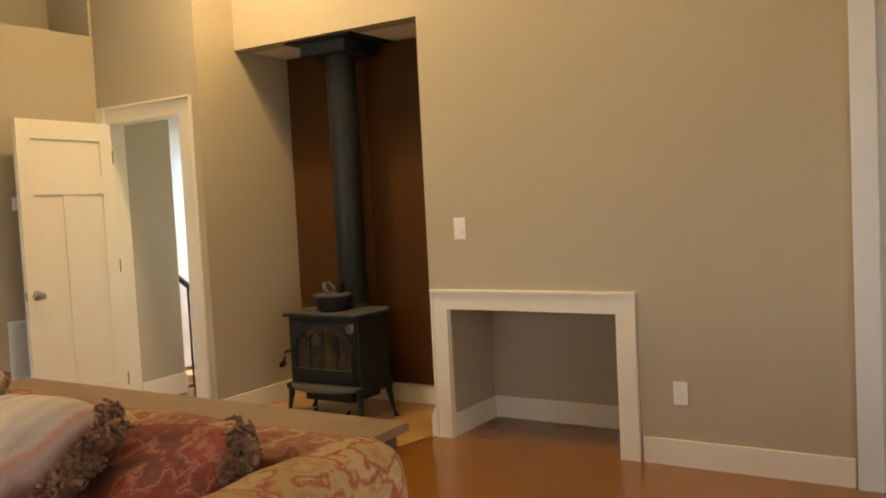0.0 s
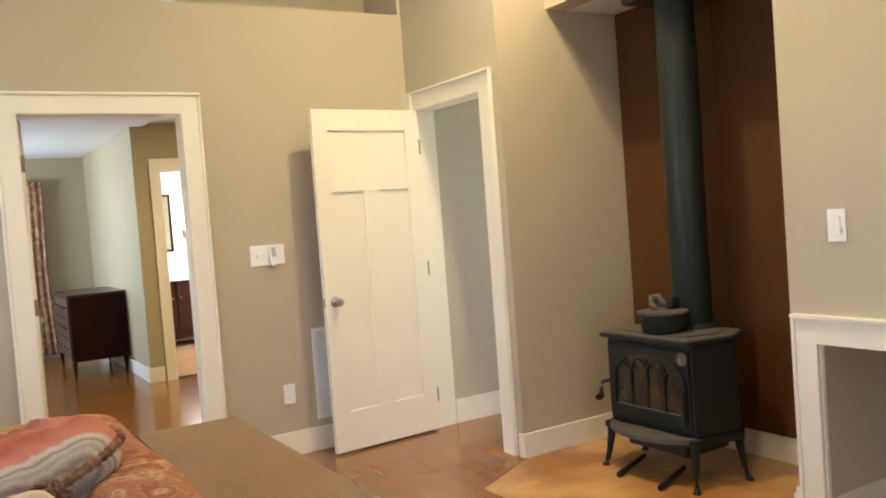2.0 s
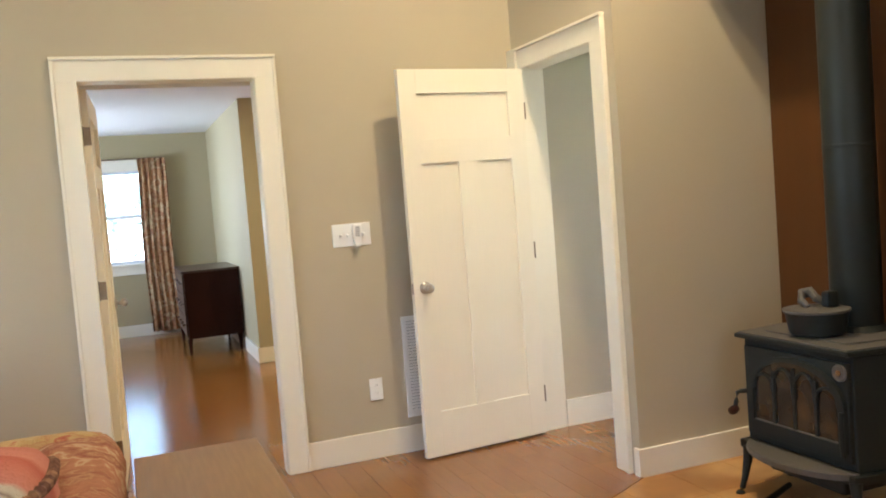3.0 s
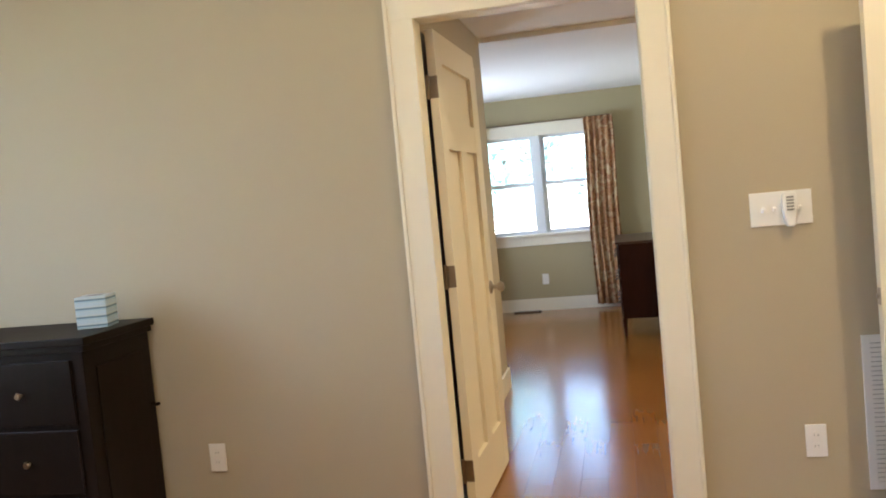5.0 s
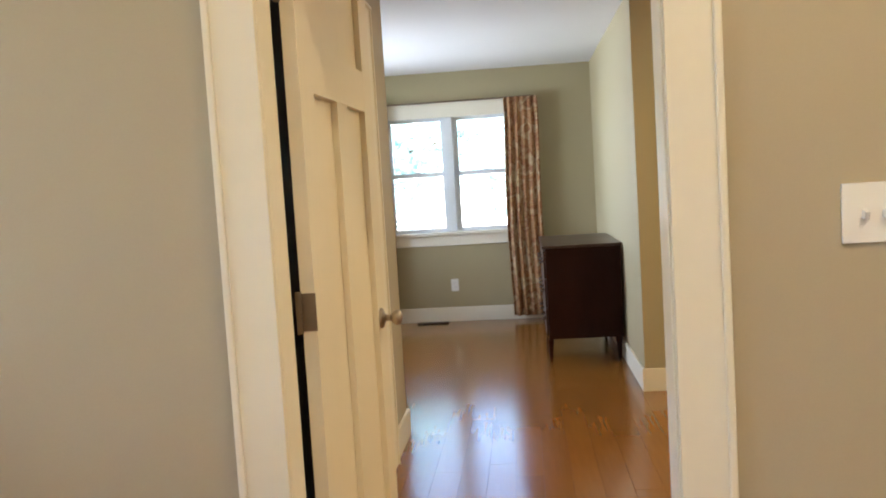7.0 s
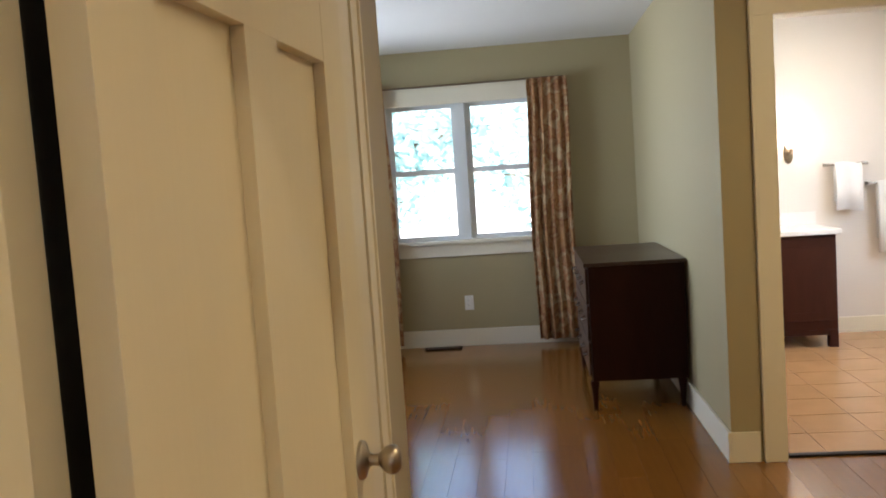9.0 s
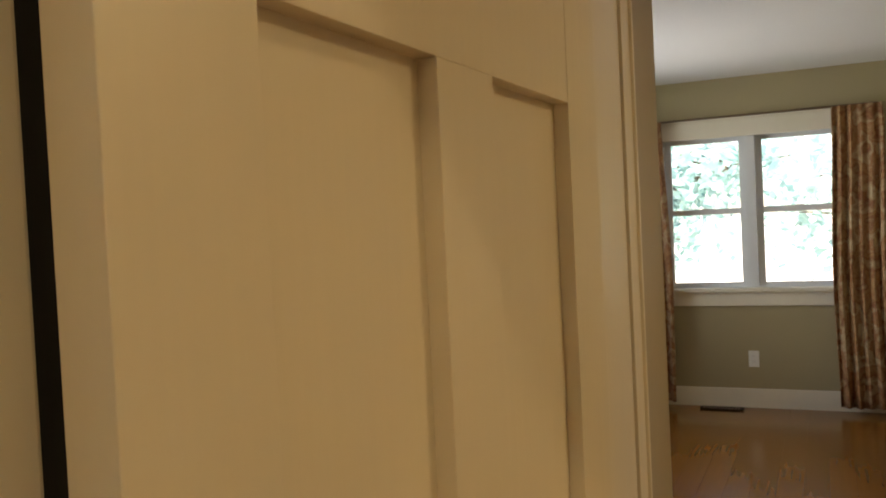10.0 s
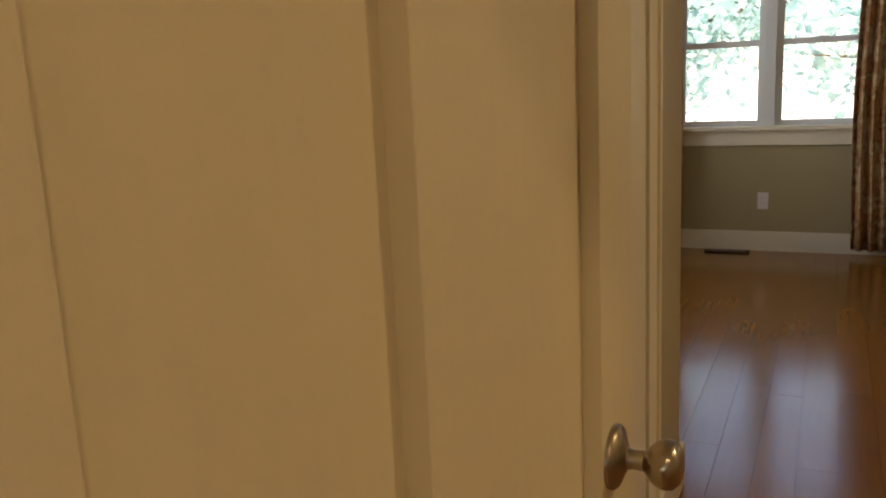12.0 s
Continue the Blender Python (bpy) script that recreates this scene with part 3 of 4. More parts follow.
for hz in (0.22, 1.03, 1.80):
    hinge(door_2, pose(-0.004, 0.036, hz, 0, 0, 0) @ Matrix.Diagonal((0.16, 1, 0.9, 1)))

door_5 = structure("door_5", boxes((-0.533, -0.522, 1.28, 2.066, 0.01, 2.045), bevel=0.002), DOORPAINT, "cream closed closet door on the hall wall", "door")
# handrail going down the stairs past the end of the entry wall
rail = thing("stair_handrail", "brown wooden stair handrail on thin dark posts", "handrail", pose(2.47, 0.06, 0))
part("rail", tube([(-0.03, 0, 0.955), (0.02, 0, 0.945), (0.50, 0, 0.57), (1.00, 0, 0.18)], 0.023, 12), TABLEDARK, rail, "rounded dark brown rail", True)
for k in range(7):
    part("post", boxes((0.045 + k * 0.14, 0.057 + k * 0.14, -0.006, 0.006, 0.0, 0.915 - k * 0.109)), IRON, rail)
part("base_shoe", boxes((-0.02, 1.0, -0.02, 0.02, 0.0, 0.012), bevel=0.003), ESPRESSO, rail)
# tall glazed door in the east wall
door_4 = thing("door_4", "white tall patio door with hinges", "door", pose(2.20, -4.86, 0.01, 0, 0, -90))
part("slab", boxes((0.012, 0.93, -0.02, 0.02, 0, 2.44), bevel=0.003), VINYL, door_4)
for hz in (0.25, 1.1, 2.0):
    part("hinge", boxes((0.02, 0.05, -0.024, -0.0205, hz, hz + 0.09)), BRONZE, door_4, "bronze hinge")


# ---- far window ----
def sash_window(name, label, m, w, z0, z1, mid):
    """One double-hung sash pair in the plane y = 0; w wide from x = 0."""
    win = tagged(new(name), label, "window", kind="structure")
    win.matrix_world = m
    fr = 0.045
    for tag, a, b, zz0, zz1, y in (("lower_sash", 0, w, z0, mid + 0.018, 0.0), ("upper_sash", 0, w, mid - 0.018, z1, 0.035)):
        s = part(tag, boxes((a, a + fr, y, y + 0.03, zz0, zz1), (b - fr, b, y, y + 0.03, zz0, zz1), (a + fr, b - fr, y, y + 0.03, zz0, zz0 + 0.042), (a + fr, b - fr, y, y + 0.03, zz1 - 0.036, zz1), bevel=0.002), VINYL, win)
        p = part("pane", boxes((a + fr - 0.004, b - fr + 0.004, y + 0.013, y + 0.017, zz0 + 0.038, zz1 - 0.032)), CLEAR, s)
        p.visible_shadow = False
    part("sash_lock", boxes((w / 2 - 0.03, w / 2 + 0.03, -0.008, 0.012, mid + 0.018, mid + 0.03), bevel=0.003), VINYL, win)
    return win


sash_window("window_1", "white double-hung window sash pair", pose(-1.145, 6.43, 0), 0.575, 0.87, 1.985, 1.435)
sash_window("window_2", "white double-hung window sash pair", pose(-0.50, 6.43, 0), 0.575, 0.87, 1.985, 1.435)
tagged(new("window_frame", mesh("window_frame", boxes((-1.17, -1.145, 6.40, 6.50, 0.86, 2.0), (-0.57, -0.50, 6.39, 6.50, 0.86, 2.0), (0.075, 0.10, 6.40, 6.50, 0.86, 2.0), (-1.145, 0.075, 6.415, 6.50, 1.985, 2.0), (-1.145, 0.075, 6.415, 6.50, 0.86, 0.872), bevel=0.0015), VINYL)), "white window frame and mullion", "window frame", kind="structure")
wt_ob = tagged(new("window_trim"), "cream painted window trim with sill", "window trim", kind="structure")
part("head_trim", boxes((-1.27, 0.20, 6.35, 6.369, 1.975, 2.10), bevel=0.002), TRIM, wt_ob)
part("cap_moulding", boxes((-1.285, 0.215, 6.337, 6.369, 2.10, 2.116), bevel=0.002), TRIM, wt_ob)
part("side_trim", boxes((-1.27, -1.165, 6.35, 6.369, 0.875, 1.975), bevel=0.002), TRIM, wt_ob)
part("side_trim", boxes((0.095, 0.20, 6.35, 6.369, 0.875, 1.975), bevel=0.002), TRIM, wt_ob)
part("sill", boxes((-1.285, 0.215, 6.32, 6.42, 0.848, 0.875), bevel=0.004), TRIM, wt_ob)
part("apron", boxes((-1.27, 0.20, 6.352, 6.369, 0.745, 0.848), bevel=0.002), TRIM, wt_ob)
# high clerestory window above the ledge, west window, far room west window, entry and bath windows
# window_8 is unseen, added with the light from the south.
for nm, rows, lab in (("window_3", ((-1.24, 0.60, 0.52, 0.54, 2.745, 3.345),), "high clerestory window above the ledge"), ("window_4", ((-3.27, -3.25, -3.05, -0.65, 0.85, 2.25),), "window of the stove room"),
    ("window_5", ((-2.58, -2.56, 4.2, 5.6, 0.86, 2.1),), "side window of the far room"), ("window_8", ((-1.95, 0.15, -7.28, -7.26, 0.95, 2.25),), "added window behind the sofa"), ("window_6", ((3.64, 3.66, 0.30, 0.75, 0.9, 2.0), (3.64, 3.66, -0.92, -0.20, 0.6, 2.3)), "entry window"), ("window_7", ((3.15, 3.17, 4.3, 5.3, 1.1, 2.1),), "bathroom window")):
    g = structure(nm, boxes(*rows), CLEAR, "clear glass " + lab, "window")
    g.visible_shadow = False


# ---- stove alcove ----
structure("stove_panel", boxes((2.775, 2.799, -2.598, -1.76, 0.137, 2.483), (2.775, 2.799, -1.756, -1.042, 0.137, 2.483), bevel=0.001), BROWN, "brown copper-toned panel behind the stove", "wall panel")
stove = thing("wood_stove", "black cast iron wood stove with arched glass door on the hearth", "stove", pose(2.19, -1.73, 0))


def arch(bm_w, z0, zs, n=14):
    """Outline (y, z) of an arched opening half bm_w wide, springing at zs."""
    return [(-bm_w, z0), (bm_w, z0)] + [(bm_w * math.cos(math.pi * k / n), zs + bm_w * 0.62 * math.sin(math.pi * k / n)) for k in range(n + 1)]


def arch_plate(hw, z0, zs, x0, x1):
    bm = prism([(a, b) for a, b in arch(hw, z0, zs)], 0, x1 - x0)
    return turned(bm, Matrix(((0, 0, 1, x0), (1, 0, 0, 0), (0, 1, 0, 0), (0, 0, 0, 1))))


def arch_rim(hw, z0, zs, width, x0, x1):
    """A raised band along an arch."""
    outer, inner = arch(hw, z0, zs), arch(hw - width, z0 + width, zs)
    bm = bmesh.new()
    vs = [[bm.verts.new((x, y, z)) for y, z in o] for x in (x0, x1) for o in (outer, inner)]
    n = len(outer)
    for k in range(n):
        j = (k + 1) % n
        for a, b in ((0, 1), (2, 3), (0, 2), (1, 3)):
            bm.faces.new((vs[a][k], vs[a][j], vs[b][j], vs[b][k]))
    bmesh.ops.recalc_face_normals(bm, faces=bm.faces)
    return bm


part("body", prism([(0.02, -0.275), (0.02, 0.305), (0.27, 0.33), (0.40, 0.24), (0.40, -0.22), (0.27, -0.325)][::-1], 0.225, 0.670, 0.008), IRON, stove)
part("top_plate", prism([(-0.012, -0.280), (-0.012, 0.33), (0.26, 0.365), (0.44, 0.26), (0.44, -0.24), (0.26, -0.332)][::-1], 0.670, 0.690, 0.006), IRON, stove)
part("top_step", prism([(-0.002, -0.270), (-0.002, 0.318), (0.26, 0.352), (0.428, 0.25), (0.428, -0.23), (0.26, -0.320)][::-1], 0.690, 0.696, 0.003), IRONTOP, stove, "dusty grey iron top")
part("cook_plate", prism([(0.07, -0.20), (0.07, 0.23), (0.26, 0.26), (0.37, 0.19), (0.37, -0.18), (0.26, -0.24)][::-1], 0.696, 0.703, 0.003), IRONTOP, stove, "raised grey cooking plate")
door = part("fire_door", turned(prism([(-0.265, 0.262), (0.285, 0.262), (0.285, 0.642), (-0.265, 0.642)], 0, 0.022, 0.004), Matrix(((0, 0, 1, 0.0), (1, 0, 0, 0), (0, 1, 0, 0), (0, 0, 0, 1)))), IRON, stove)
part("door_rim", arch_rim(0.258, 0.300, 0.468, 0.034, -0.018, 0.002), IRON, door)
part("glass", arch_plate(0.226, 0.334, 0.470, -0.004, 0.001), FIREGLASS, door, "sooty amber stove glass")
for k in range(3):
    y0 = -0.1125 + 0.1125 * k
    part("glass_bar", boxes((-0.011, -0.003, y0 - 0.008, y0 + 0.008, 0.335, 0.555 if k != 1 else 0.585), bevel=0.002), IRON, door)
for k in range(4):
    yc = -0.169 + 0.1125 * k
    pts = [(-0.009, yc + 0.053 * math.cos(a), 0.470 + (0.105 if k in (1, 2) else 0.065) * math.sin(a) ** 0.7) for a in [math.pi * i / 8 for i in range(9)]]
    part("tracery", tube(pts, 0.007, 8), IRON, door)
part("glass_sill", boxes((-0.013, -0.002, -0.228, 0.228, 0.322, 0.337), bevel=0.002), IRONTOP, door, "pale ash ledge under the glass")
dial = part("dial", turned(lathe([(0.033, 0), (0.033, 0.006), (0.027, 0.010), (0.025, 0.008)], 24), pose(-0.001, -0.232, 0.605, 0, -90)), IRONTOP, door, "round grey thermometer dial")
part("dial_ring", turned(lathe([(0.012, 0), (0.012, 0.011)], 16), pose(-0.001, -0.232, 0.605, 0, -90)), CHROME, dial)
part("door_bar", tube([(-0.018, -0.247, 0.29), (-0.022, -0.247, 0.32), (-0.022, -0.247, 0.43), (-0.018, -0.247, 0.46)], 0.010), IRON, door)
hd = part("door_handle", tube([(0.01, 0.285, 0.44), (-0.02, 0.297, 0.44), (-0.034, 0.303, 0.435), (-0.04, 0.305, 0.40), (-0.044, 0.307, 0.375)], 0.010), IRON, stove)
part("handle_grip", turned(lathe([(0.010, -0.03), (0.018, -0.02), (0.020, 0.0), (0.014, 0.02), (0.008, 0.024)], 14), pose(-0.048, 0.312, 0.36, 60)), WALNUT, hd, "dark wooden grip")
part("base_frame", prism([(-0.02, -0.30), (-0.02, 0.32), (0.28, 0.345), (0.41, 0.25), (0.41, -0.23), (0.28, -0.34)][::-1], 0.190, 0.226, 0.006), IRON, stove)
lip = [(0.0, 0.285)] + [(-0.13 * math.sin(math.pi * k / 12) ** 0.6, 0.285 - 0.57 * k / 12) for k in range(1, 12)] + [(0.0, -0.285)]
part("ash_lip", prism([(a, b) for a, b in lip] + [(0.02, -0.285), (0.02, 0.285)], 0.205, 0.232, 0.005), IRONTOP, stove, "grey curved ash lip")
part("ash_pan", prism([(0.03, -0.2), (0.03, 0.2), (0.33, 0.2), (0.33, -0.2)], 0.115, 0.195, 0.012), IRON, stove)
for lx, ly, kx, ky in ((-0.005, 0.285, -0.045, 0.0), (-0.005, -0.285, -0.05, -0.045), (0.27, -0.31, -0.01, -0.05), (0.27, 0.30, 0.0, 0.03)):
    leg = part("leg", tube([(lx, ly, 0.20), (lx + kx * 0.2, ly + ky * 0.2, 0.14), (lx + kx * 0.6, ly + ky * 0.6, 0.07), (lx + kx, ly + ky, 0.022), (lx + kx * 1.25, ly + ky * 1.25, 0.004)], [0.024, 0.019, 0.014, 0.012, 0.017], 10), IRON, stove, "", True)
    part("foot", turned(lathe([(0.020, 0.0), (0.020, 0.006), (0.012, 0.014)], 12), pose(lx + kx * 1.25, ly + ky * 1.25, 0)), IRON, leg)
for ly in (-0.20, 0.08):
    part("ash_tool", tube([(0.12, ly + 0.11, 0.03), (-0.08, ly + 0.03, 0.022), (-0.16, ly, 0.016)], [0.012, 0.014, 0.016], 8), IRON, stove)
pipe = part("flue_pipe", turned(lathe([(0.096, 0.69), (0.100, 0.70), (0.100, 1.45), (0.102, 1.452), (0.102, 1.462), (0.100, 1.464), (0.100, 2.40)], 32), pose(0.345, 0.0, 0)), PIPE, stove, "tall black enamel flue pipe", True)
part("flue_collar", turned(lathe([(0.125, 0.688), (0.125, 0.705), (0.104, 0.725)], 32), pose(0.345, 0.0, 0)), IRON, stove)
box_ = part("ceiling_support_box", boxes((0.16, 0.53, -0.185, 0.185, 2.385, 2.470), bevel=0.003), PIPE, stove)
part("trim_plate", boxes((0.105, 0.585, -0.275, 0.275, 2.470, 2.483), bevel=0.002), PIPE, box_)
# steamer pot with a carved lid figure
pot = thing("stove_steamer", "black cast iron steamer pot with a knotted lid on the stove", "pot", pose(2.33, -1.72, 0.703) @ Matrix.Diagonal((0.86, 0.86, 1.0, 1.0)))
part("pot", lathe([(0.105, 0.0), (0.125, 0.012), (0.140, 0.085), (0.146, 0.095), (0.138, 0.097)], 30), IRON, pot, "", True)
part("rim", lathe([(0.138, 0.092), (0.150, 0.098), (0.150, 0.106), (0.11, 0.112), (0.02, 0.116)], 30), IRONTOP, pot, "grey flat lid rim", True)
part("lid_knot", tube([(-0.05, 0.0, 0.115), (-0.06, 0.03, 0.14), (-0.03, 0.055, 0.165), (0.0, 0.03, 0.172), (-0.01, -0.01, 0.15), (0.02, -0.03, 0.13)], [0.014, 0.018, 0.022, 0.022, 0.018, 0.014], 10), IRONTOP, pot, "rough knotted lid handle", True)
part("lid_block", boxes((0.0, 0.07, -0.075, -0.03, 0.113, 0.178), bevel=0.012), IRON, pot)

# ---- switches, outlets, register ----
def outlet(label, m, w=0.072, h=0.118, kind_="outlet"):
    o = thing("wall_outlet" if kind_ == "outlet" else "light_switch", label, kind_, m)
    part("cover_plate", boxes((-w / 2, w / 2, -0.006, 0, -h / 2, h / 2), bevel=0.002), PLASTIC, o)
    if kind_ == "outlet":
        for z in (-0.02, 0.02):
            s = part("socket", turned(lathe([(0.0165, 0), (0.0165, 0.0085)], 20), pose(0, 0, z, 90)), PLASTIC, o)
            for x in (-0.006, 0.006):
                part("slot", boxes((x - 0.001, x + 0.001, -0.0092, -0.0084, z - 0.002, z + 0.006)), SLOTGREY, s)
    else:
        part("rocker", boxes((-0.017, 0.017, -0.010, -0.005, -0.034, 0.034), bevel=0.002), PLASTIC, o)
    return o


outlet("white wall outlet on the khaki wall", pose(0.946, -0.0005, 0.373))
outlet("white wall outlet beside the dark chest", pose(-1.388, -0.0005, 0.378))
outlet("white wall outlet below the window", pose(-0.556, 6.3695, 0.356))
outlet("white wall outlet beside the niche", pose(2.1545, -4.065, 0.37, 0, 0, -90))
sw = outlet("white fan control switch above the niche", pose(2.1545, -2.83, 1.225, 0, 0, -90), 0.076, 0.125, "switch")
part("slider", boxes((0.021, 0.0235, -0.008, -0.005, -0.030, -0.008), bevel=0.001), SLOTGREY, sw, "grey dimmer slider")
plate = thing("switch_plate", "white triple toggle switch plate with a plug-in night light", "switch", pose(0.881, -0.0005, 1.215))
part("cover_plate", boxes((-0.104, 0.104, -0.006, 0, -0.060, 0.060), bevel=0.002), PLASTIC, plate)
for x in (-0.061, -0.022, 0.062):
    part("toggle", turned(boxes((-0.005, 0.005, -0.016, 0.0, -0.008, 0.008), bevel=0.002), pose(x, -0.005, 0, 18)), PLASTIC, plate)
holder = part("remote_holder", turned(prism([(0.027 + a, z) for a, z in ((-0.012, -0.066), (0.012, -0.066), (0.017, -0.056), (0.024, -0.010), (0.025, 0.040), (0.019, 0.055), (-0.019, 0.055), (-0.025, 0.040), (-0.024, -0.010), (-0.017, -0.056))], 0.006, 0.034, 0.006), pose(0, 0, 0, 90)), PLASTIC, plate, "rounded white plug-in remote")
for k in range(5):
    part("slot", boxes((0.015, 0.039, -0.0355, -0.033, 0.038 - 0.011 * k - 0.003, 0.038 - 0.011 * k + 0.003)), SLOTGREY, holder)
register = thing("wall_register", "tall white louvred return air register behind the open door", "vent", pose(1.115, -0.0005, 0.19))
part("frame", boxes((0, 0.028, -0.008, 0, 0, 0.555), (0.262, 0.29, -0.008, 0, 0, 0.555), (0.028, 0.262, -0.008, 0, 0, 0.028), (0.028, 0.262, -0.008, 0, 0.527, 0.555), bevel=0.002), PLASTIC, register)
part("backing", boxes((0.028, 0.262, -0.001, 0, 0.028, 0.527)), SLOTGREY, register)
sl = mesh("slat", turned(boxes((0.028, 0.262, -0.006, -0.0045, -0.007, 0.007)), Matrix.Identity(4)), PLASTIC)
for k in range(30):
    s = new("slat", sl)
    s.parent = register
    s.matrix_basis = Matrix.Translation((0, 0, 0.036 + k * 0.0166)) @ Matrix.Rotation(radians(0), 4, "X")
vent = thing("floor_register", "dark floor vent below the window", "vent", pose(-0.93, 6.22, 0.004))
part("frame", boxes((0, 0.30, 0, 0.10, 0, 0.006), bevel=0.001), ESPRESSO, vent)
for k in range(12):
    part("slat", boxes((0.02 + k * 0.022, 0.03 + k * 0.022, 0.012, 0.088, 0.006, 0.009)), BRONZE, vent)


# ---- sofa table and sofa ----
table = thing("sofa_table", "long narrow weathered wooden table behind the sofa", "table", pose(-0.285, -3.89, 0))
part("tabletop", boxes((0, 0.325, 0, 1.93, 0.715, 0.742), bevel=0.004), TABLEWOOD, table)
part("apron", boxes((0.02, 0.30, 0.03, 1.90, 0.66, 0.714), bevel=0.003), TABLEDARK, table)
for x in (0.05, 0.225):
    for y in (0.085, 1.80):
        part("leg", boxes((x, x + 0.045, y, y + 0.045, 0, 0.66), bevel=0.004), TABLEDARK, table)


def soft_box(x0, x1, y0, y1, z0, z1, r):
    return bx(bmesh.new(), x0, x1, y0, y1, z0, z1, bevel=r, seg=5)


def rumpled(bm, depth):
    """Soft waves over an upholstered form."""
    bmesh.ops.subdivide_edges(bm, edges=[e for e in bm.edges if e.calc_length() > 0.12], cuts=14, use_grid_fill=True)
    bm.normal_update()
    for v in bm.verts:
        q = noise.noise(Vector((v.co.x * 7, v.co.y * 9, v.co.z * 7))) + 0.5 * noise.noise(Vector((v.co.x * 17, v.co.y * 21, v.co.z * 15)))
        v.co += v.normal * depth * q
    return bm


sofa = thing("sofa", "red and gold floral upholstered sofa with loose pillows", "sofa", pose(-0.31, -4.165, 0))
SOFA_L = 2.34
part("base", soft_box(-0.95, 0, 0.0, SOFA_L, 0.12, 0.36, 0.03), SOFACLOTH, sofa)
for k in range(2):
    part("seat_cushion", soft_box(-0.95, -0.22, 0.23 + k * 0.94, 1.17 + k * 0.94, 0.36, 0.52, 0.05), SOFACLOTH, sofa, "", True)
part("backrest", rumpled(soft_box(-0.24, 0.0, 0.02, SOFA_L - 0.02, 0.34, 0.825, 0.10), 0.014), SOFACLOTH, sofa, "", True)
for y in (0.0, SOFA_L - 0.23):
    part("arm", rumpled(soft_box(-0.93, -0.01, y, y + 0.23, 0.34, 0.83, 0.11), 0.008), GOLD, sofa, "gold floral rolled arm", True)
for x in (-0.9, -0.06):
    for y in (0.06, SOFA_L - 0.1):
        part("leg", turned(lathe([(0.022, 0), (0.03, 0.12)], 12), pose(x, y, 0)), WALNUT, sofa)


def ruffle(rim, size, reach, seed):
    """A dense fringe of short curled loops along the two ends of a closed line."""
    rng = random.Random(int(seed * 100))
    verts, faces = [], []
    mid = sum(rim[:-1], Vector()) / (len(rim) - 1)
    for a, b in zip(rim, rim[1:]):
        for k in range(16 if abs(a.y) > reach else 0):
            o = a.lerp(b, rng.random())
            out = (o - mid).normalized()
            d = (out + Vector((rng.gauss(0, 0.6), rng.gauss(0, 0.6), rng.gauss(0, 0.9)))).normalized()
            side = d.orthogonal().normalized()
            side = Matrix.Rotation(rng.uniform(0, 6.28), 3, d) @ side
            up = d.cross(side)
            ln, r = size * rng.uniform(0.6, 1.25), size * rng.uniform(0.14, 0.22)
            rings = []
            for q in range(4):
                g = 2.6 * q / 3
                c = o + d * ln * math.sin(g) + side * ln * 0.6 * (1 - math.cos(g))
                rings.append(len(verts))
                verts += [tuple(c + r * (math.cos(h) * up + math.sin(h) * (side * math.cos(g) - d * math.sin(g)))) for h in (0, 2.1, 4.2)]
            for i, j in zip(rings, rings[1:]):
                for h in range(3):
                    faces.append((i + h, i + (h + 1) % 3, j + (h + 1) % 3, j + h))
    me = bpy.data.meshes.new("fringe")
    me.from_pydata(verts, [], faces)
    bm = bmesh.new()
    bm.from_mesh(me)
    return bm


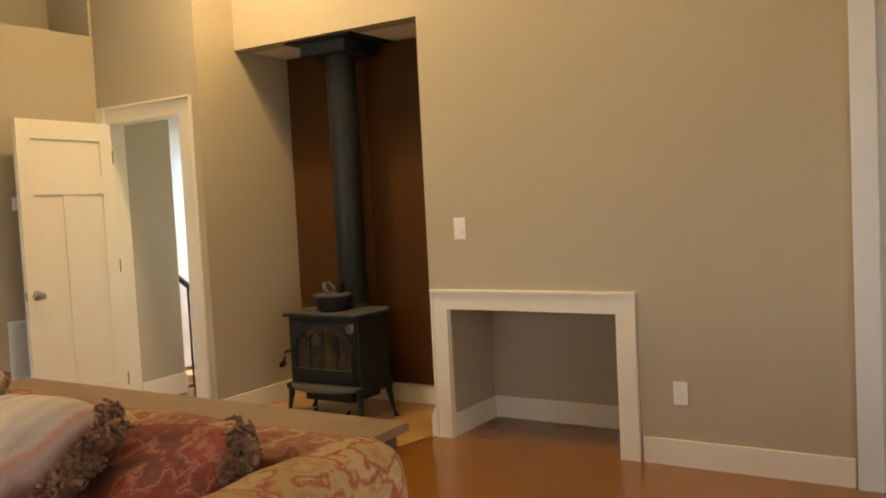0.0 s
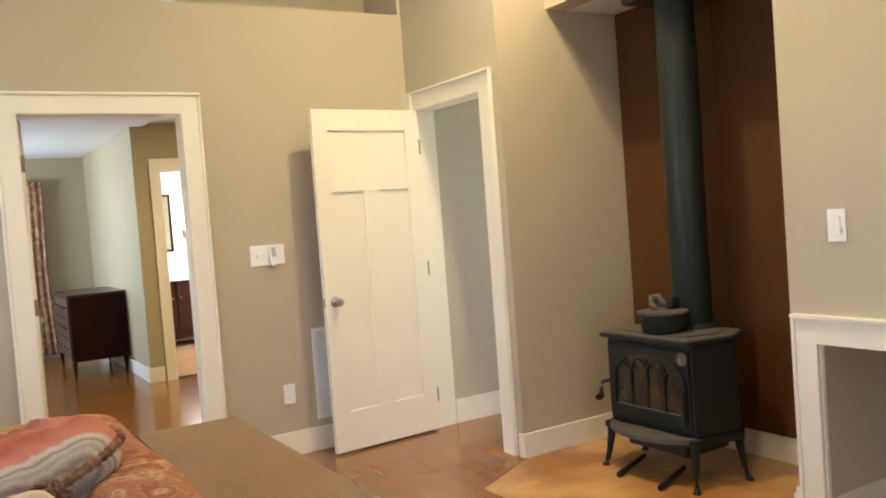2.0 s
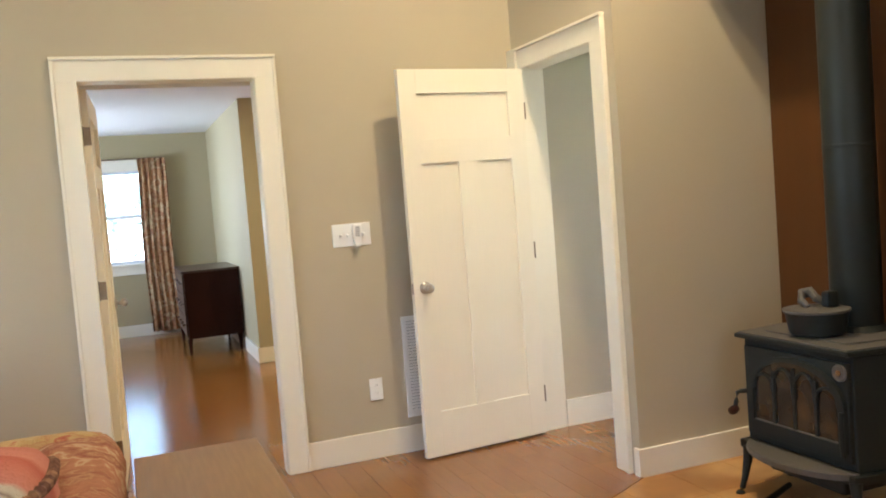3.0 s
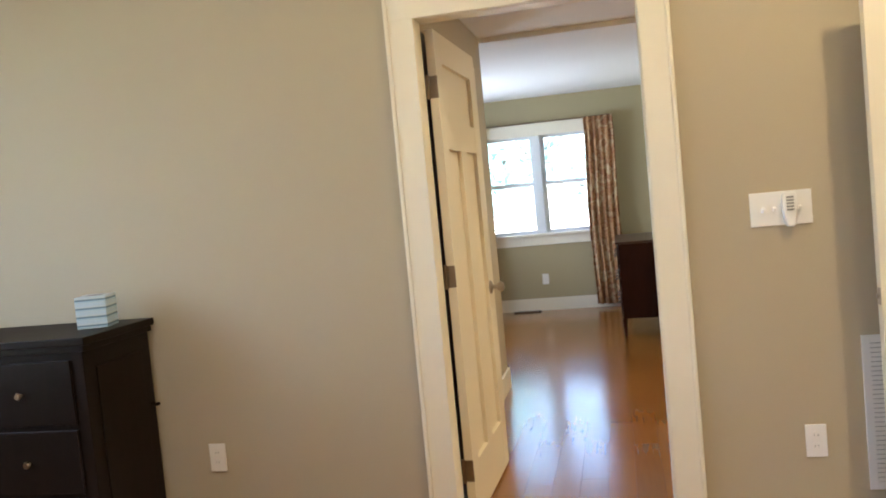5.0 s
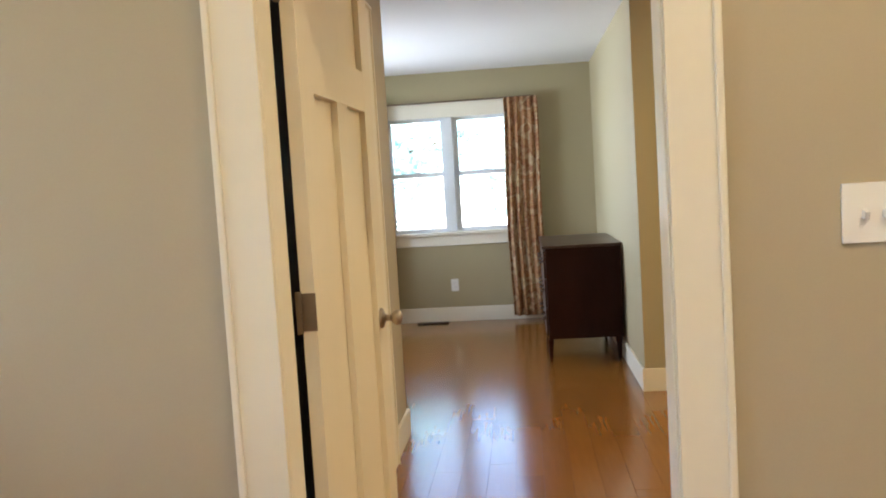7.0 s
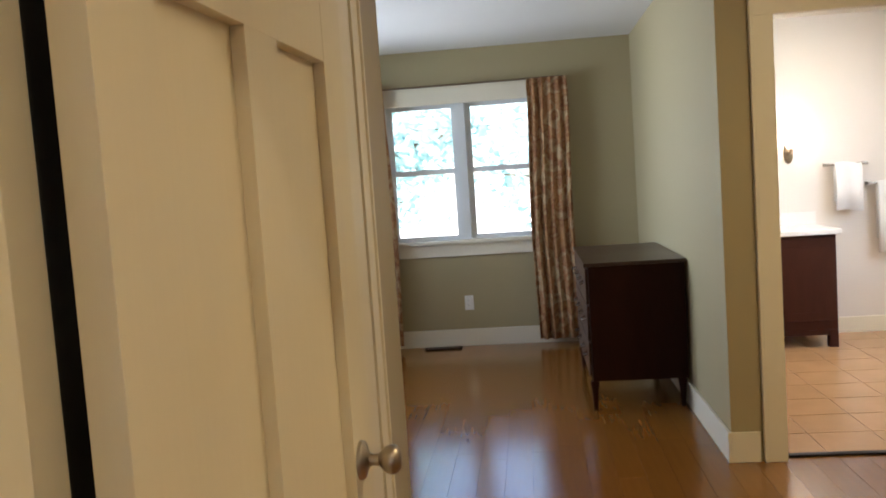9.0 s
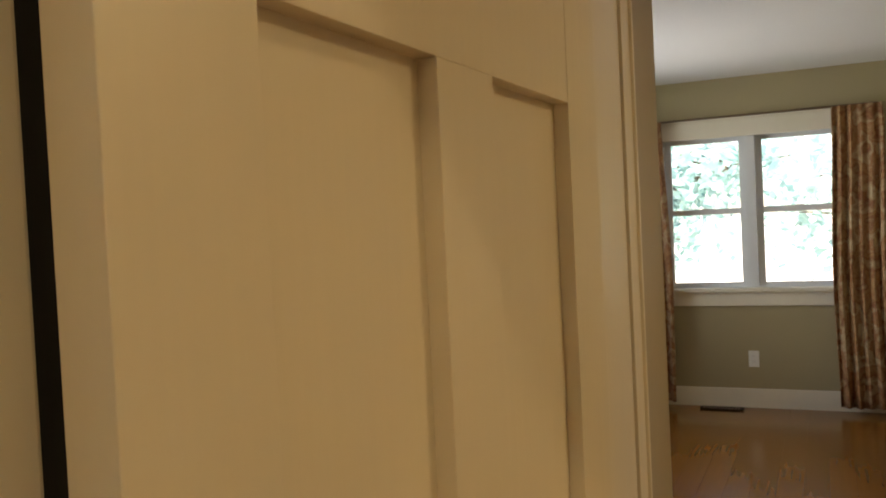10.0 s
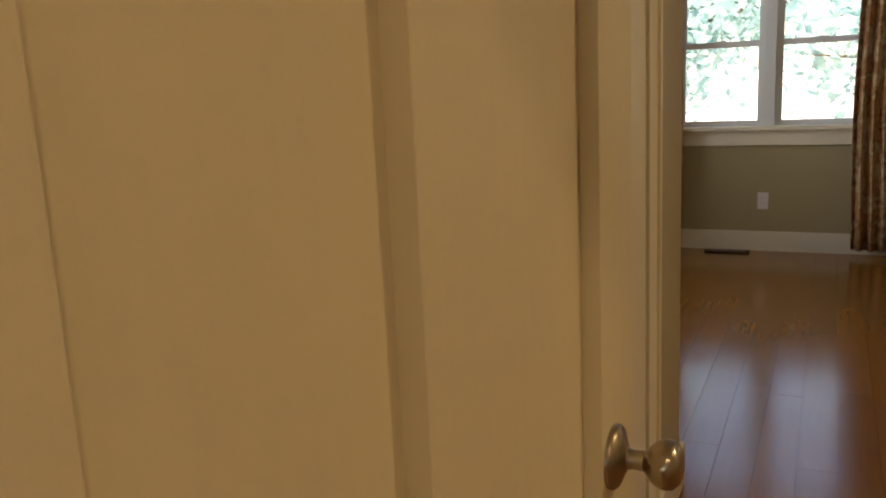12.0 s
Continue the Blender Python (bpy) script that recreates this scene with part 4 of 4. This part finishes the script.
def pillow(label, m, w, h, t, mat, fringe=0.012):
    """A stuffed pillow in the plane of x and y, t thick, with pinched corners and a braided edge."""
    p = thing("pillow", label, "pillow", m, "pillows on the sofa")
    n = 44
    bm = bmesh.new()
    grids = []
    for side in (1, -1):
        g = []
        for i in range(n + 1):
            row = []
            for j in range(n + 1):
                u, v = 2 * i / n - 1, 2 * j / n - 1
                pinch = 1 - 0.03 * (1 - abs(u) ** 2) * (abs(v) ** 3) - 0.0
                pinch2 = 1 - 0.03 * (1 - abs(v) ** 2) * (abs(u) ** 3)
                z = max(0.0, (1 - u * u) * (1 - v * v)) ** 0.42
                q = noise.noise(Vector((u * 1.5 + v * 2.5 + m.translation.y * 3, v * 0.6, 4.0)))
                wob = noise.noise(Vector((u * 2.2 + m.translation.y * 3, v * 2.2, side * 2.0))) * 0.18 + (1 - abs(q * 2.2)) * 0.10 + (1 - abs(noise.noise(Vector((u * 5 + v * 2, v * 1.4, side + m.translation.x * 5))) * 2.4)) * 0.09 * t / 0.2 - 0.05
                rnd = 1 - 0.17 * u ** 4 * v ** 4 - 0.05 * u * u * v * v
                row.append(bm.verts.new((u * w / 2 * pinch2 * rnd, v * h / 2 * pinch * rnd, side * t / 2 * z * (1 + wob))))
            g.append(row)
        grids.append(g)
    for g, side in zip(grids, (1, -1)):
        for i in range(n):
            for j in range(n):
                q = (g[i][j], g[i + 1][j], g[i + 1][j + 1], g[i][j + 1])
                bm.faces.new(q if side > 0 else q[::-1])
    bmesh.ops.remove_doubles(bm, verts=bm.verts, dist=0.0006)
    part("cover", bm, mat, p, "", True)
    if fringe:
        rim = []
        for k in range(168):
            e, q = k // 42, 2 * (k % 42) / 42 - 1
            u, v = ((q, -1), (1, q), (-q, 1), (-1, -q))[e]
            rnd = 1 - 0.17 * u ** 4 * v ** 4 - 0.05 * u * u * v * v
            rim.append(Vector((u * w / 2 * (1 - 0.03 * (1 - v * v) * abs(u) ** 3) * rnd, v * h / 2 * (1 - 0.03 * (1 - u * u) * abs(v) ** 3) * rnd, 0)))
        rim.append(rim[0])
        if fringe < 0.015:
            part("braided_edge", tube(rim, [fringe * (0.8 + 0.35 * (k % 2)) for k in range(len(rim))], 8), FRINGE, p, "braided brown and gold edge")
        else:
            part("fringe", ruffle(rim, fringe, h * 0.36, m.translation.y), FRINGE, p, "thick brown and gold fringe")
    return p


pillow("striped red and cream pillow with a braided edge", pose(-0.68, -2.47, 0.765, -8, -24, 6), 0.55, 0.60, 0.25, STRIPE)
pillow("pale cream pillow with a fringed edge", pose(-0.85, -3.21, 0.765, -4, -31, -4), 0.52, 0.74, 0.20, PALE, 0.030)
pillow("red floral pillow with a fringed edge", pose(-0.725, -3.63, 0.705, -9, -40, 3), 0.46, 0.58, 0.17, FLORAL, 0.030)
pillow("orange-red striped pillow at the far end of the sofa", pose(-0.93, -2.22, 0.80, -4, -28, 4), 0.50, 0.60, 0.20, REDSTRIPE)

# ---- small control behind the open door ----
ctl = thing("wall_thermostat", "small white plastic thermostat on the khaki wall", "thermostat", pose(1.205, -0.001, 1.465))
part("case", boxes((0, 0.095, -0.028, 0, 0, 0.088), bevel=0.008), PLASTIC, ctl, "", True)
part("display", boxes((0.022, 0.073, -0.0295, -0.028, 0.046, 0.072)), SLOTGREY, ctl, "grey display")
part("dial", turned(lathe([(0.012, 0), (0.012, 0.006), (0.009, 0.008)], 18), pose(0.0475, -0.028, 0.024, 90)), PLASTIC, ctl, "", True)

# ---- dark chest with tissue box ----
chest = thing("dark_chest", "dark espresso wooden chest against the wall", "chest", pose(-1.60, -0.02, 0))
part("top", prism([(-1.15, -0.475), (0.0, -0.475), (0.0, 0.0), (-1.15, 0.0)], 0.955, 0.985, 0.004), ESPRESSO, chest)
part("top_moulding", prism([(-1.13, -0.458), (-0.016, -0.458), (-0.016, 0.0), (-1.13, 0.0)], 0.93, 0.955, 0.003), ESPRESSO, chest)
part("body", prism([(-1.11, -0.44), (-0.035, -0.44), (-0.035, 0.0), (-1.11, 0.0)], 0.09, 0.93, 0.004), ESPRESSO, chest)
for k in range(3):
    d = part("drawer", boxes((-1.06, -0.085, -0.452, -0.441, 0.14 + k * 0.26, 0.38 + k * 0.26), bevel=0.003), ESPRESSO, chest)
    for x in (-0.85, -0.3):
        part("pull", turned(lathe([(0.006, 0), (0.006, 0.012), (0.014, 0.02), (0.010, 0.027)], 14), pose(x, -0.452, 0.26 + k * 0.26, 90)), BRONZE, d, "", True)
part("side_panel", boxes((-0.034, -0.030, -0.37, -0.07, 0.16, 0.86), bevel=0.001), ESPRESSO, chest)
part("key", tube([(-0.034, -0.03, 0.63), (-0.012, -0.03, 0.625), (0.0, -0.03, 0.63)], 0.007, 8), ESPRESSO, chest)
for x in (-1.08, -0.09):
    for y in (-0.42, -0.05):
        part("foot", boxes((x, x + 0.05, y, y + 0.04, 0, 0.09), bevel=0.004), ESPRESSO, chest)
tis = thing("tissue_box", "blue and white striped tissue box on the chest", "box", pose(-1.735, -0.20, 0.985, 0, 0, 14))
part("box", boxes((-0.06, 0.06, -0.06, 0.06, 0, 0.125), bevel=0.003), BOXPRINT, tis)
part("opening", boxes((-0.03, 0.03, -0.018, 0.018, 0.125, 0.1265)), SLOTGREY, tis)

# ---- dresser ----
dresser = thing("dresser", "dark mahogany dresser on tapered legs against the wall", "dresser", pose(0.272, 4.31, 0.004))
part("top", prism([(-0.012, -0.012), (0.552, -0.012), (0.552, 1.112), (-0.012, 1.112)], 0.822, 0.843, 0.004), WALNUTTOP, dresser, "worn dark wooden top")
part("body", boxes((0.012, 0.544, 0, 1.10, 0.165, 0.822), bevel=0.004), WALNUT, dresser)
for k in range(3):
    for j in range(2):
        d = part("drawer", boxes((-0.004, 0.011, 0.03 + j * 0.525, 0.545 + j * 0.525, 0.185 + k * 0.21, 0.385 + k * 0.21), bevel=0.003), WALNUTTOP, dresser)
        for q in (0.14, 0.38):
            y0, z0 = 0.03 + j * 0.525 + q, 0.29 + k * 0.21
            part("pull", tube([(-0.004, y0 - 0.035, z0 + 0.01), (-0.026, y0 - 0.025, z0), (-0.028, y0 + 0.025, z0), (-0.004, y0 + 0.035, z0 + 0.01)], 0.006, 8), PULLBRONZE, d, "dark bronze drawer pull", True)
for x in (0.02, 0.510):
    for y in (0.02, 1.06):
        part("leg", turned(lathe([(0.010, 0), (0.013, 0.01), (0.020, 0.12), (0.026, 0.15), (0.022, 0.166)], 14), pose(x, y, 0)), WALNUT, dresser, "", True)


# ---- curtains ----
def curtain(label, x0, x1, z0, z1, y, folds, seed):
    c = thing("curtain", label, "curtain", pose(x0, y, 0), "window curtains")
    rng = random.Random(seed)
    bm = bmesh.new()
    nx, nz, w = folds * 12, 18, x1 - x0
    amp = [0.012 + 0.012 * rng.random() for _ in range(folds + 1)]
    rows = []
    for j in range(nz + 1):
        z, f = z0 + (z1 - z0) * j / nz, j / nz
        row = []
        for i in range(nx + 1):
            u = i / nx
            a = amp[int(u * folds)] * (0.75 + 0.45 * (1 - f))
            x = u * w * (0.94 + 0.10 * (1 - f)) + 0.012 * math.sin(6 * f + seed)
            row.append(bm.verts.new((x, a * math.sin(2 * math.pi * u * folds + 0.5 * math.sin(3 * f + seed)), z)))
        rows.append(row)
    for a, b in zip(rows, rows[1:]):
        for i in range(nx):
            bm.faces.new((a[i], a[i + 1], b[i + 1], b[i]))
    ob = part("cloth", bm, CURTAIN, c, "", True)
    s = ob.modifiers.new("thickness", "SOLIDIFY")
    s.thickness = 0.004
    return c


curtain("brown and rust floral curtain beside the window", 0.0, 0.335, 0.045, 2.115, 6.262, 5, 2)
curtain("brown and rust floral curtain beside the window", -1.43, -1.10, 0.045, 2.115, 6.262, 4, 5)
rod = thing("curtain_rod", "thin brown curtain rod above the window", "curtain rod", pose(-1.5, 6.30, 2.118))
part("rod", turned(lathe([(0.008, 0), (0.008, 1.8)], 12), pose(0, 0, 0, 0, 90)), BRONZE, rod, "", True)
for x in (0.02, 1.75):
    part("bracket", boxes((x, x + 0.02, 0.0, 0.069, -0.012, 0.012), bevel=0.002), BRONZE, rod)

# ---- bathroom ----
vanity = thing("bathroom_vanity", "dark wood bathroom vanity with a white counter", "vanity", pose(1.20, 5.66, 0))
part("cabinet", boxes((0, 0.90, 0.02, 0.52, 0.13, 0.81), bevel=0.004), VANITYWOOD, vanity)
for a in (0.02, 0.46):
    d = part("door", boxes((a, a + 0.42, 0.002, 0.02, 0.20, 0.79), bevel=0.004), VANITYWOOD, vanity)
    part("door_panel", boxes((a + 0.06, a + 0.36, -0.002, 0.004, 0.26, 0.73), bevel=0.002), VANITYWOOD, d)
    part("knob", turned(lathe([(0.006, 0), (0.014, 0.018), (0.010, 0.025)], 12), pose(a + (0.38 if a < 0.1 else 0.04), 0.002, 0.6, 90)), CHROME, d)
part("skirt", boxes((0.05, 0.85, 0.03, 0.05, 0.09, 0.14), bevel=0.004), VANITYWOOD, vanity)
for x in (0.0, 0.84):
    for y in (0.02, 0.46):
        part("leg", boxes((x, x + 0.06, y, y + 0.06, 0, 0.13), bevel=0.004), VANITYWOOD, vanity)
part("counter", boxes((-0.02, 0.93, -0.02, 0.535, 0.81, 0.845), bevel=0.006), PORCELAIN, vanity, "white stone counter")
part("backsplash", boxes((-0.02, 0.93, 0.515, 0.535, 0.845, 0.945), bevel=0.003), PORCELAIN, vanity)
mir = thing("bathroom_mirror", "wall mirror in a thin dark frame above the vanity", "mirror", pose(1.13, 6.197, 1.163))
MW, MH = 0.66, 0.725
part("mirror_glass", boxes((0.01, MW - 0.01, -0.010, -0.004, 0.01, MH - 0.01)), MIRROR, mir)
part("mirror_frame", boxes((0, 0.026, -0.026, 0, 0, MH), (MW - 0.026, MW, -0.026, 0, 0, MH), (0.026, MW - 0.026, -0.026, 0, 0, 0.026), (0.026, MW - 0.026, -0.026, 0, MH - 0.026, MH), bevel=0.002), ESPRESSO, mir, "thin dark wooden frame")
sconce = thing("wall_sconce", "bright brass wall sconce above the vanity", "lamp", pose(1.95, 6.199, 1.40))
part("back_plate", turned(lathe([(0.045, 0), (0.045, 0.012), (0.03, 0.022), (0.001, 0.024)], 20), Matrix.Diagonal((0.75, 1, 1.9, 1)) @ pose(0, 0, 0, 90)), BRONZE, sconce, "tall oval brass plate", True)
part("arm", tube([(0, -0.015, 0), (0, -0.07, -0.01), (0, -0.09, 0.03)], 0.010, 8), BRONZE, sconce)
part("shade", turned(lathe([(0.03, 0.03), (0.045, 0.09), (0.055, 0.15), (0.05, 0.15), (0.02, 0.05)], 20), pose(0, -0.09, 0.0)), LAMPGLOW, sconce, "glowing white glass shade", True)
pic = thing("wall_mirror", "mirror in a thin dark frame on the bathroom wall", "mirror", pose(0.972, 5.2, 1.25))
part("glass", boxes((0, 0.006, 0.02, 0.68, 0.02, 0.63)), MIRROR, pic)
part("frame", boxes((0, 0.02, 0, 0.02, 0, 0.65), (0, 0.02, 0.68, 0.70, 0, 0.65), (0, 0.02, 0.02, 0.68, 0, 0.02), (0, 0.02, 0.02, 0.68, 0.63, 0.65), bevel=0.002), ESPRESSO, pic)


def towel(label, x, z, w, h):
    t = thing("towel", label, "towel", pose(x, 6.13, z), "bathroom towels")
    bm = bmesh.new()
    n = 16
    rows = []
    prof = [(-0.035, -h), (-0.036, -h * 0.5), (-0.03, -0.02), (-0.012, 0.012), (0.012, 0.008), (0.018, -0.05), (0.018, -h * 0.8)]
    for i in range(n + 1):
        u = i / n
        rows.append([bm.verts.new((u * w, y + 0.006 * math.sin(u * 9 + zz * 8), zz + 0.008 * math.sin(u * 5))) for y, zz in prof])
    for a, b in zip(rows, rows[1:]):
        for k in range(len(prof) - 1):
            bm.faces.new((a[k], b[k], b[k + 1], a[k + 1]))
    ob = part("cloth", bm, TOWEL, t, "", True)
    s = ob.modifiers.new("thickness", "SOLIDIFY")
    s.thickness = 0.008
    bar = part("bar", turned(lathe([(0.008, -0.05), (0.008, w + 0.05)], 12), pose(0, 0, 0, 0, 90)), CHROME, t, "nickel towel bar")
    for q in (-0.045, w + 0.04):
        part("bracket", boxes((q - 0.012, q + 0.012, 0, 0.069, -0.012, 0.012), bevel=0.002), CHROME, bar)
    return t


towel("white hand towel on a nickel bar", 2.255, 1.285, 0.195, 0.345)
towel("white bath towel on a nickel bar", 2.556, 1.13, 0.235, 0.52)

# ---- outdoors beyond the window ----
ground = structure("ground", boxes((-150, 150, -150, 400, -0.5, -0.3)), GRASS, "mown green lawn reaching the horizon", "ground")
# Pale sheet stretched to the horizon; outdoor glare is put into its colour.
structure("pavement", boxes((-149, 149, 7.6, 395, -0.3, -0.27)), GLAREDRIVE, "pale drive widened to the horizon to carry the outdoor glare", "pavement")


def tree(label, x, y, height, spread, seed, leaves=2600):
    rng = random.Random(seed)
    t = thing("tree", label, "tree", pose(x, y, -0.3), "trees beyond the window")
    part("trunk", tube([(0, 0, 0), (0.05, 0.02, height * 0.25), (-0.05, 0.05, height * 0.55), (0.05, 0, height * 0.9)], [0.16, 0.13, 0.09, 0.03], 10), BARK, t)
    limbs = []
    for k in range(10):
        a, z = rng.uniform(0, 6.28), height * rng.uniform(0.27, 0.85)
        tip = Vector((math.cos(a) * spread * rng.uniform(0.5, 1), math.sin(a) * spread * rng.uniform(0.5, 1), z + rng.uniform(0.1, 0.8)))
        limbs.append((Vector((0, 0, z)), tip))
        part("limb", tube([(0, 0, z), tuple(Vector((0, 0, z)).lerp(tip, 0.5) + Vector((0, 0, 0.1))), tuple(tip)], [0.05, 0.035, 0.012], 6), BARK, t)
    verts, faces = [], []
    for k in range(leaves):
        a, b = limbs[k % len(limbs)]
        c = a.lerp(b, rng.uniform(0.25, 1.1)) + Vector((rng.gauss(0, 0.36), rng.gauss(0, 0.36), rng.gauss(0, 0.34)))
        s = rng.uniform(0.05, 0.11) * (1 + height / 16)
        d = Vector((rng.gauss(0, 1), rng.gauss(0, 1), rng.gauss(0, 0.6))).normalized()
        e = d.cross(Vector((rng.gauss(0, 1), rng.gauss(0, 1), rng.gauss(0, 1)))).normalized()
        i = len(verts)
        verts += [tuple(c - d * s), tuple(c + e * s * 0.5), tuple(c + d * s), tuple(c - e * s * 0.5)]
        faces.append((i, i + 1, i + 2, i + 3))
    me = bpy.data.meshes.new("crown")
    me.from_pydata(verts, [], faces)
    me.materials.append(LEAF)
    cr = new("crown", me)
    cr.parent = t
    tagged(cr, "loose green leaves", kind="stuff")
    return t


for tx, ty, th, tr, ts in ((-4.3, 13.0, 3.9, 2.8, 3), (1.9, 12.2, 3.8, 2.5, 4), (-7.0, 24.0, 5.6, 4.0, 6), (3.4, 26.0, 5.8, 4.2, 7), (-9.5, 44.0, 8.0, 5.0, 8), (-2.9, 15.5, 4.2, 2.7, 9)):
    tree("leafy green tree beyond the window", tx, ty, th, tr, ts, 4000 if ty < 20 else 3000)

# ---- floors, hearth and planks ----
structure("floor", boxes((-3.32, 3.7, -7.32, 6.52, -0.10, -0.012)), SUBFLOOR, "cherry-toned wooden floor with narrow joints", "floor")
floor_ob = bpy.data.objects["floor"]
HEARTH_OUT = [(1.90, -1.04), (1.42, -1.31), (1.42, -2.44), (2.155, -2.60), (2.80, -2.60), (2.80, -1.04)]
hearth = structure("hearth", prism(HEARTH_OUT, -0.011, -0.003), GROUT, "tan stone tile hearth under the stove", "hearth")


for (ax, ay), (bx_, by_) in zip(HEARTH_OUT, HEARTH_OUT[1:4]):
    ln = math.hypot(bx_ - ax, by_ - ay)
    strip = bx(bmesh.new(), -0.006, ln + 0.006, -0.030, 0.014, -0.010, 0.005, bevel=0.002, seg=1)
    turned(strip, pose(ax, ay, 0, 0, 0, math.degrees(math.atan2(by_ - ay, bx_ - ax))))
    part("edge_strip", strip, PLANK, hearth, "cherry wood edge strip")


def clip_poly(poly, x0, x1, y0, y1):
    for axis, lim, keep in ((0, x0, 1), (0, x1, -1), (1, y0, 1), (1, y1, -1)):
        out = []
        for k, p in enumerate(poly):
            q = poly[(k + 1) % len(poly)]
            dp, dq = keep * (p[axis] - lim), keep * (q[axis] - lim)
            if dp >= 0:
                out.append(p)
            if dp * dq < 0:
                s = dp / (dp - dq)
                out.append((p[0] + s * (q[0] - p[0]), p[1] + s * (q[1] - p[1])))
        poly = out
        if len(poly) < 3:
            return []
    return poly


for i in range(5):
    for j in range(6):
        x0, y0 = 1.42 + i * 0.305, -2.60 + j * 0.305
        poly = clip_poly(HEARTH_OUT, x0 + 0.001, x0 + 0.304, y0 + 0.001, y0 + 0.304)
        if len(poly) >= 3:
            bm = prism(poly[::-1], -0.003, 0.001)
            part("tile", bm, HEARTH, hearth)
bathfloor = structure("floor_bath", boxes((0.95, 3.1, 3.46, 6.2, -0.012, 0.002)), BATHGROUT, "tan tiled bathroom floor", "floor")
for i in range(7):
    for j in range(9):
        part("tile", boxes((0.97 + i * 0.305, 0.97 + i * 0.305 + 0.30, 3.462 + j * 0.305, 3.462 + j * 0.305 + 0.30, 0.001, 0.004)), BATHTILE, bathfloor)
tagged(new("trim", mesh("threshold", boxes((1.07, 1.65, 3.43, 3.47, 0.0, 0.010), bevel=0.003), ESPRESSO)), "dark threshold strip at the bathroom door", "trim", kind="structure")

W, L = 0.125, 1.25
plank_mesh = {}


def plank_of(length):
    key = round(length, 2)
    if key not in plank_mesh:
        plank_mesh[key] = mesh("plank", bx(bmesh.new(), 0.0005, W - 0.0005, 0.0005, key - 0.0005, -0.011, 0.0), PLANK)
    return plank_mesh[key]


def inside_hearth(x, y):
    return x > 1.42 and -2.60 < y < -1.04 and not (x < 1.90 and y > -1.31 + (x - 1.42) * 0.5625) and not (y < -2.44 - (x - 1.42) * 0.2177)


rest = bmesh.new()
rng = random.Random(11)
count = 0
for i in range(int(6.9 / W) + 1):
    x = -3.2 + i * W
    y = -7.2 - rng.uniform(0, L)
    while y < 6.4:
        ln = rng.choice((0.75, 1.0, 1.25, 1.5))
        a, b = max(y, -7.2), min(y + ln, 6.37)
        y += ln
        if b - a < 0.05 or x > 2.8:
            continue
        cuts = [(a, b)]
        if x + W > 1.42 and a < -1.0 and b > -2.65:
            step, cuts, run = 0.01, [], None
            k = a
            while k < b:
                ok = not inside_hearth(x + W / 2, k)
                if ok and run is None:
                    run = k
                if not ok and run is not None:
                    cuts.append((run, k))
                    run = None
                k += step
            if run is not None:
                cuts.append((run, b))
        for c0, c1 in cuts:
            if c1 - c0 < 0.03 or (x > 0.9 and c0 > 3.44):
                continue
            near = -0.6 < x < 2.1 and c0 > -3.0 and count < 290
            if near:
                p = new("plank", plank_of(c1 - c0))
                p.parent = floor_ob
                p.location = (x, c0, 0)
                count += 1
            else:
                bx(rest, x + 0.0004, x + W - 0.0004, c0 + 0.0004, c1 - 0.0004, -0.011, 0.0)
far_planks = part("planks", rest, PLANK, floor_ob)
tagged(far_planks, "cherry-toned wooden planks", kind="stuff")
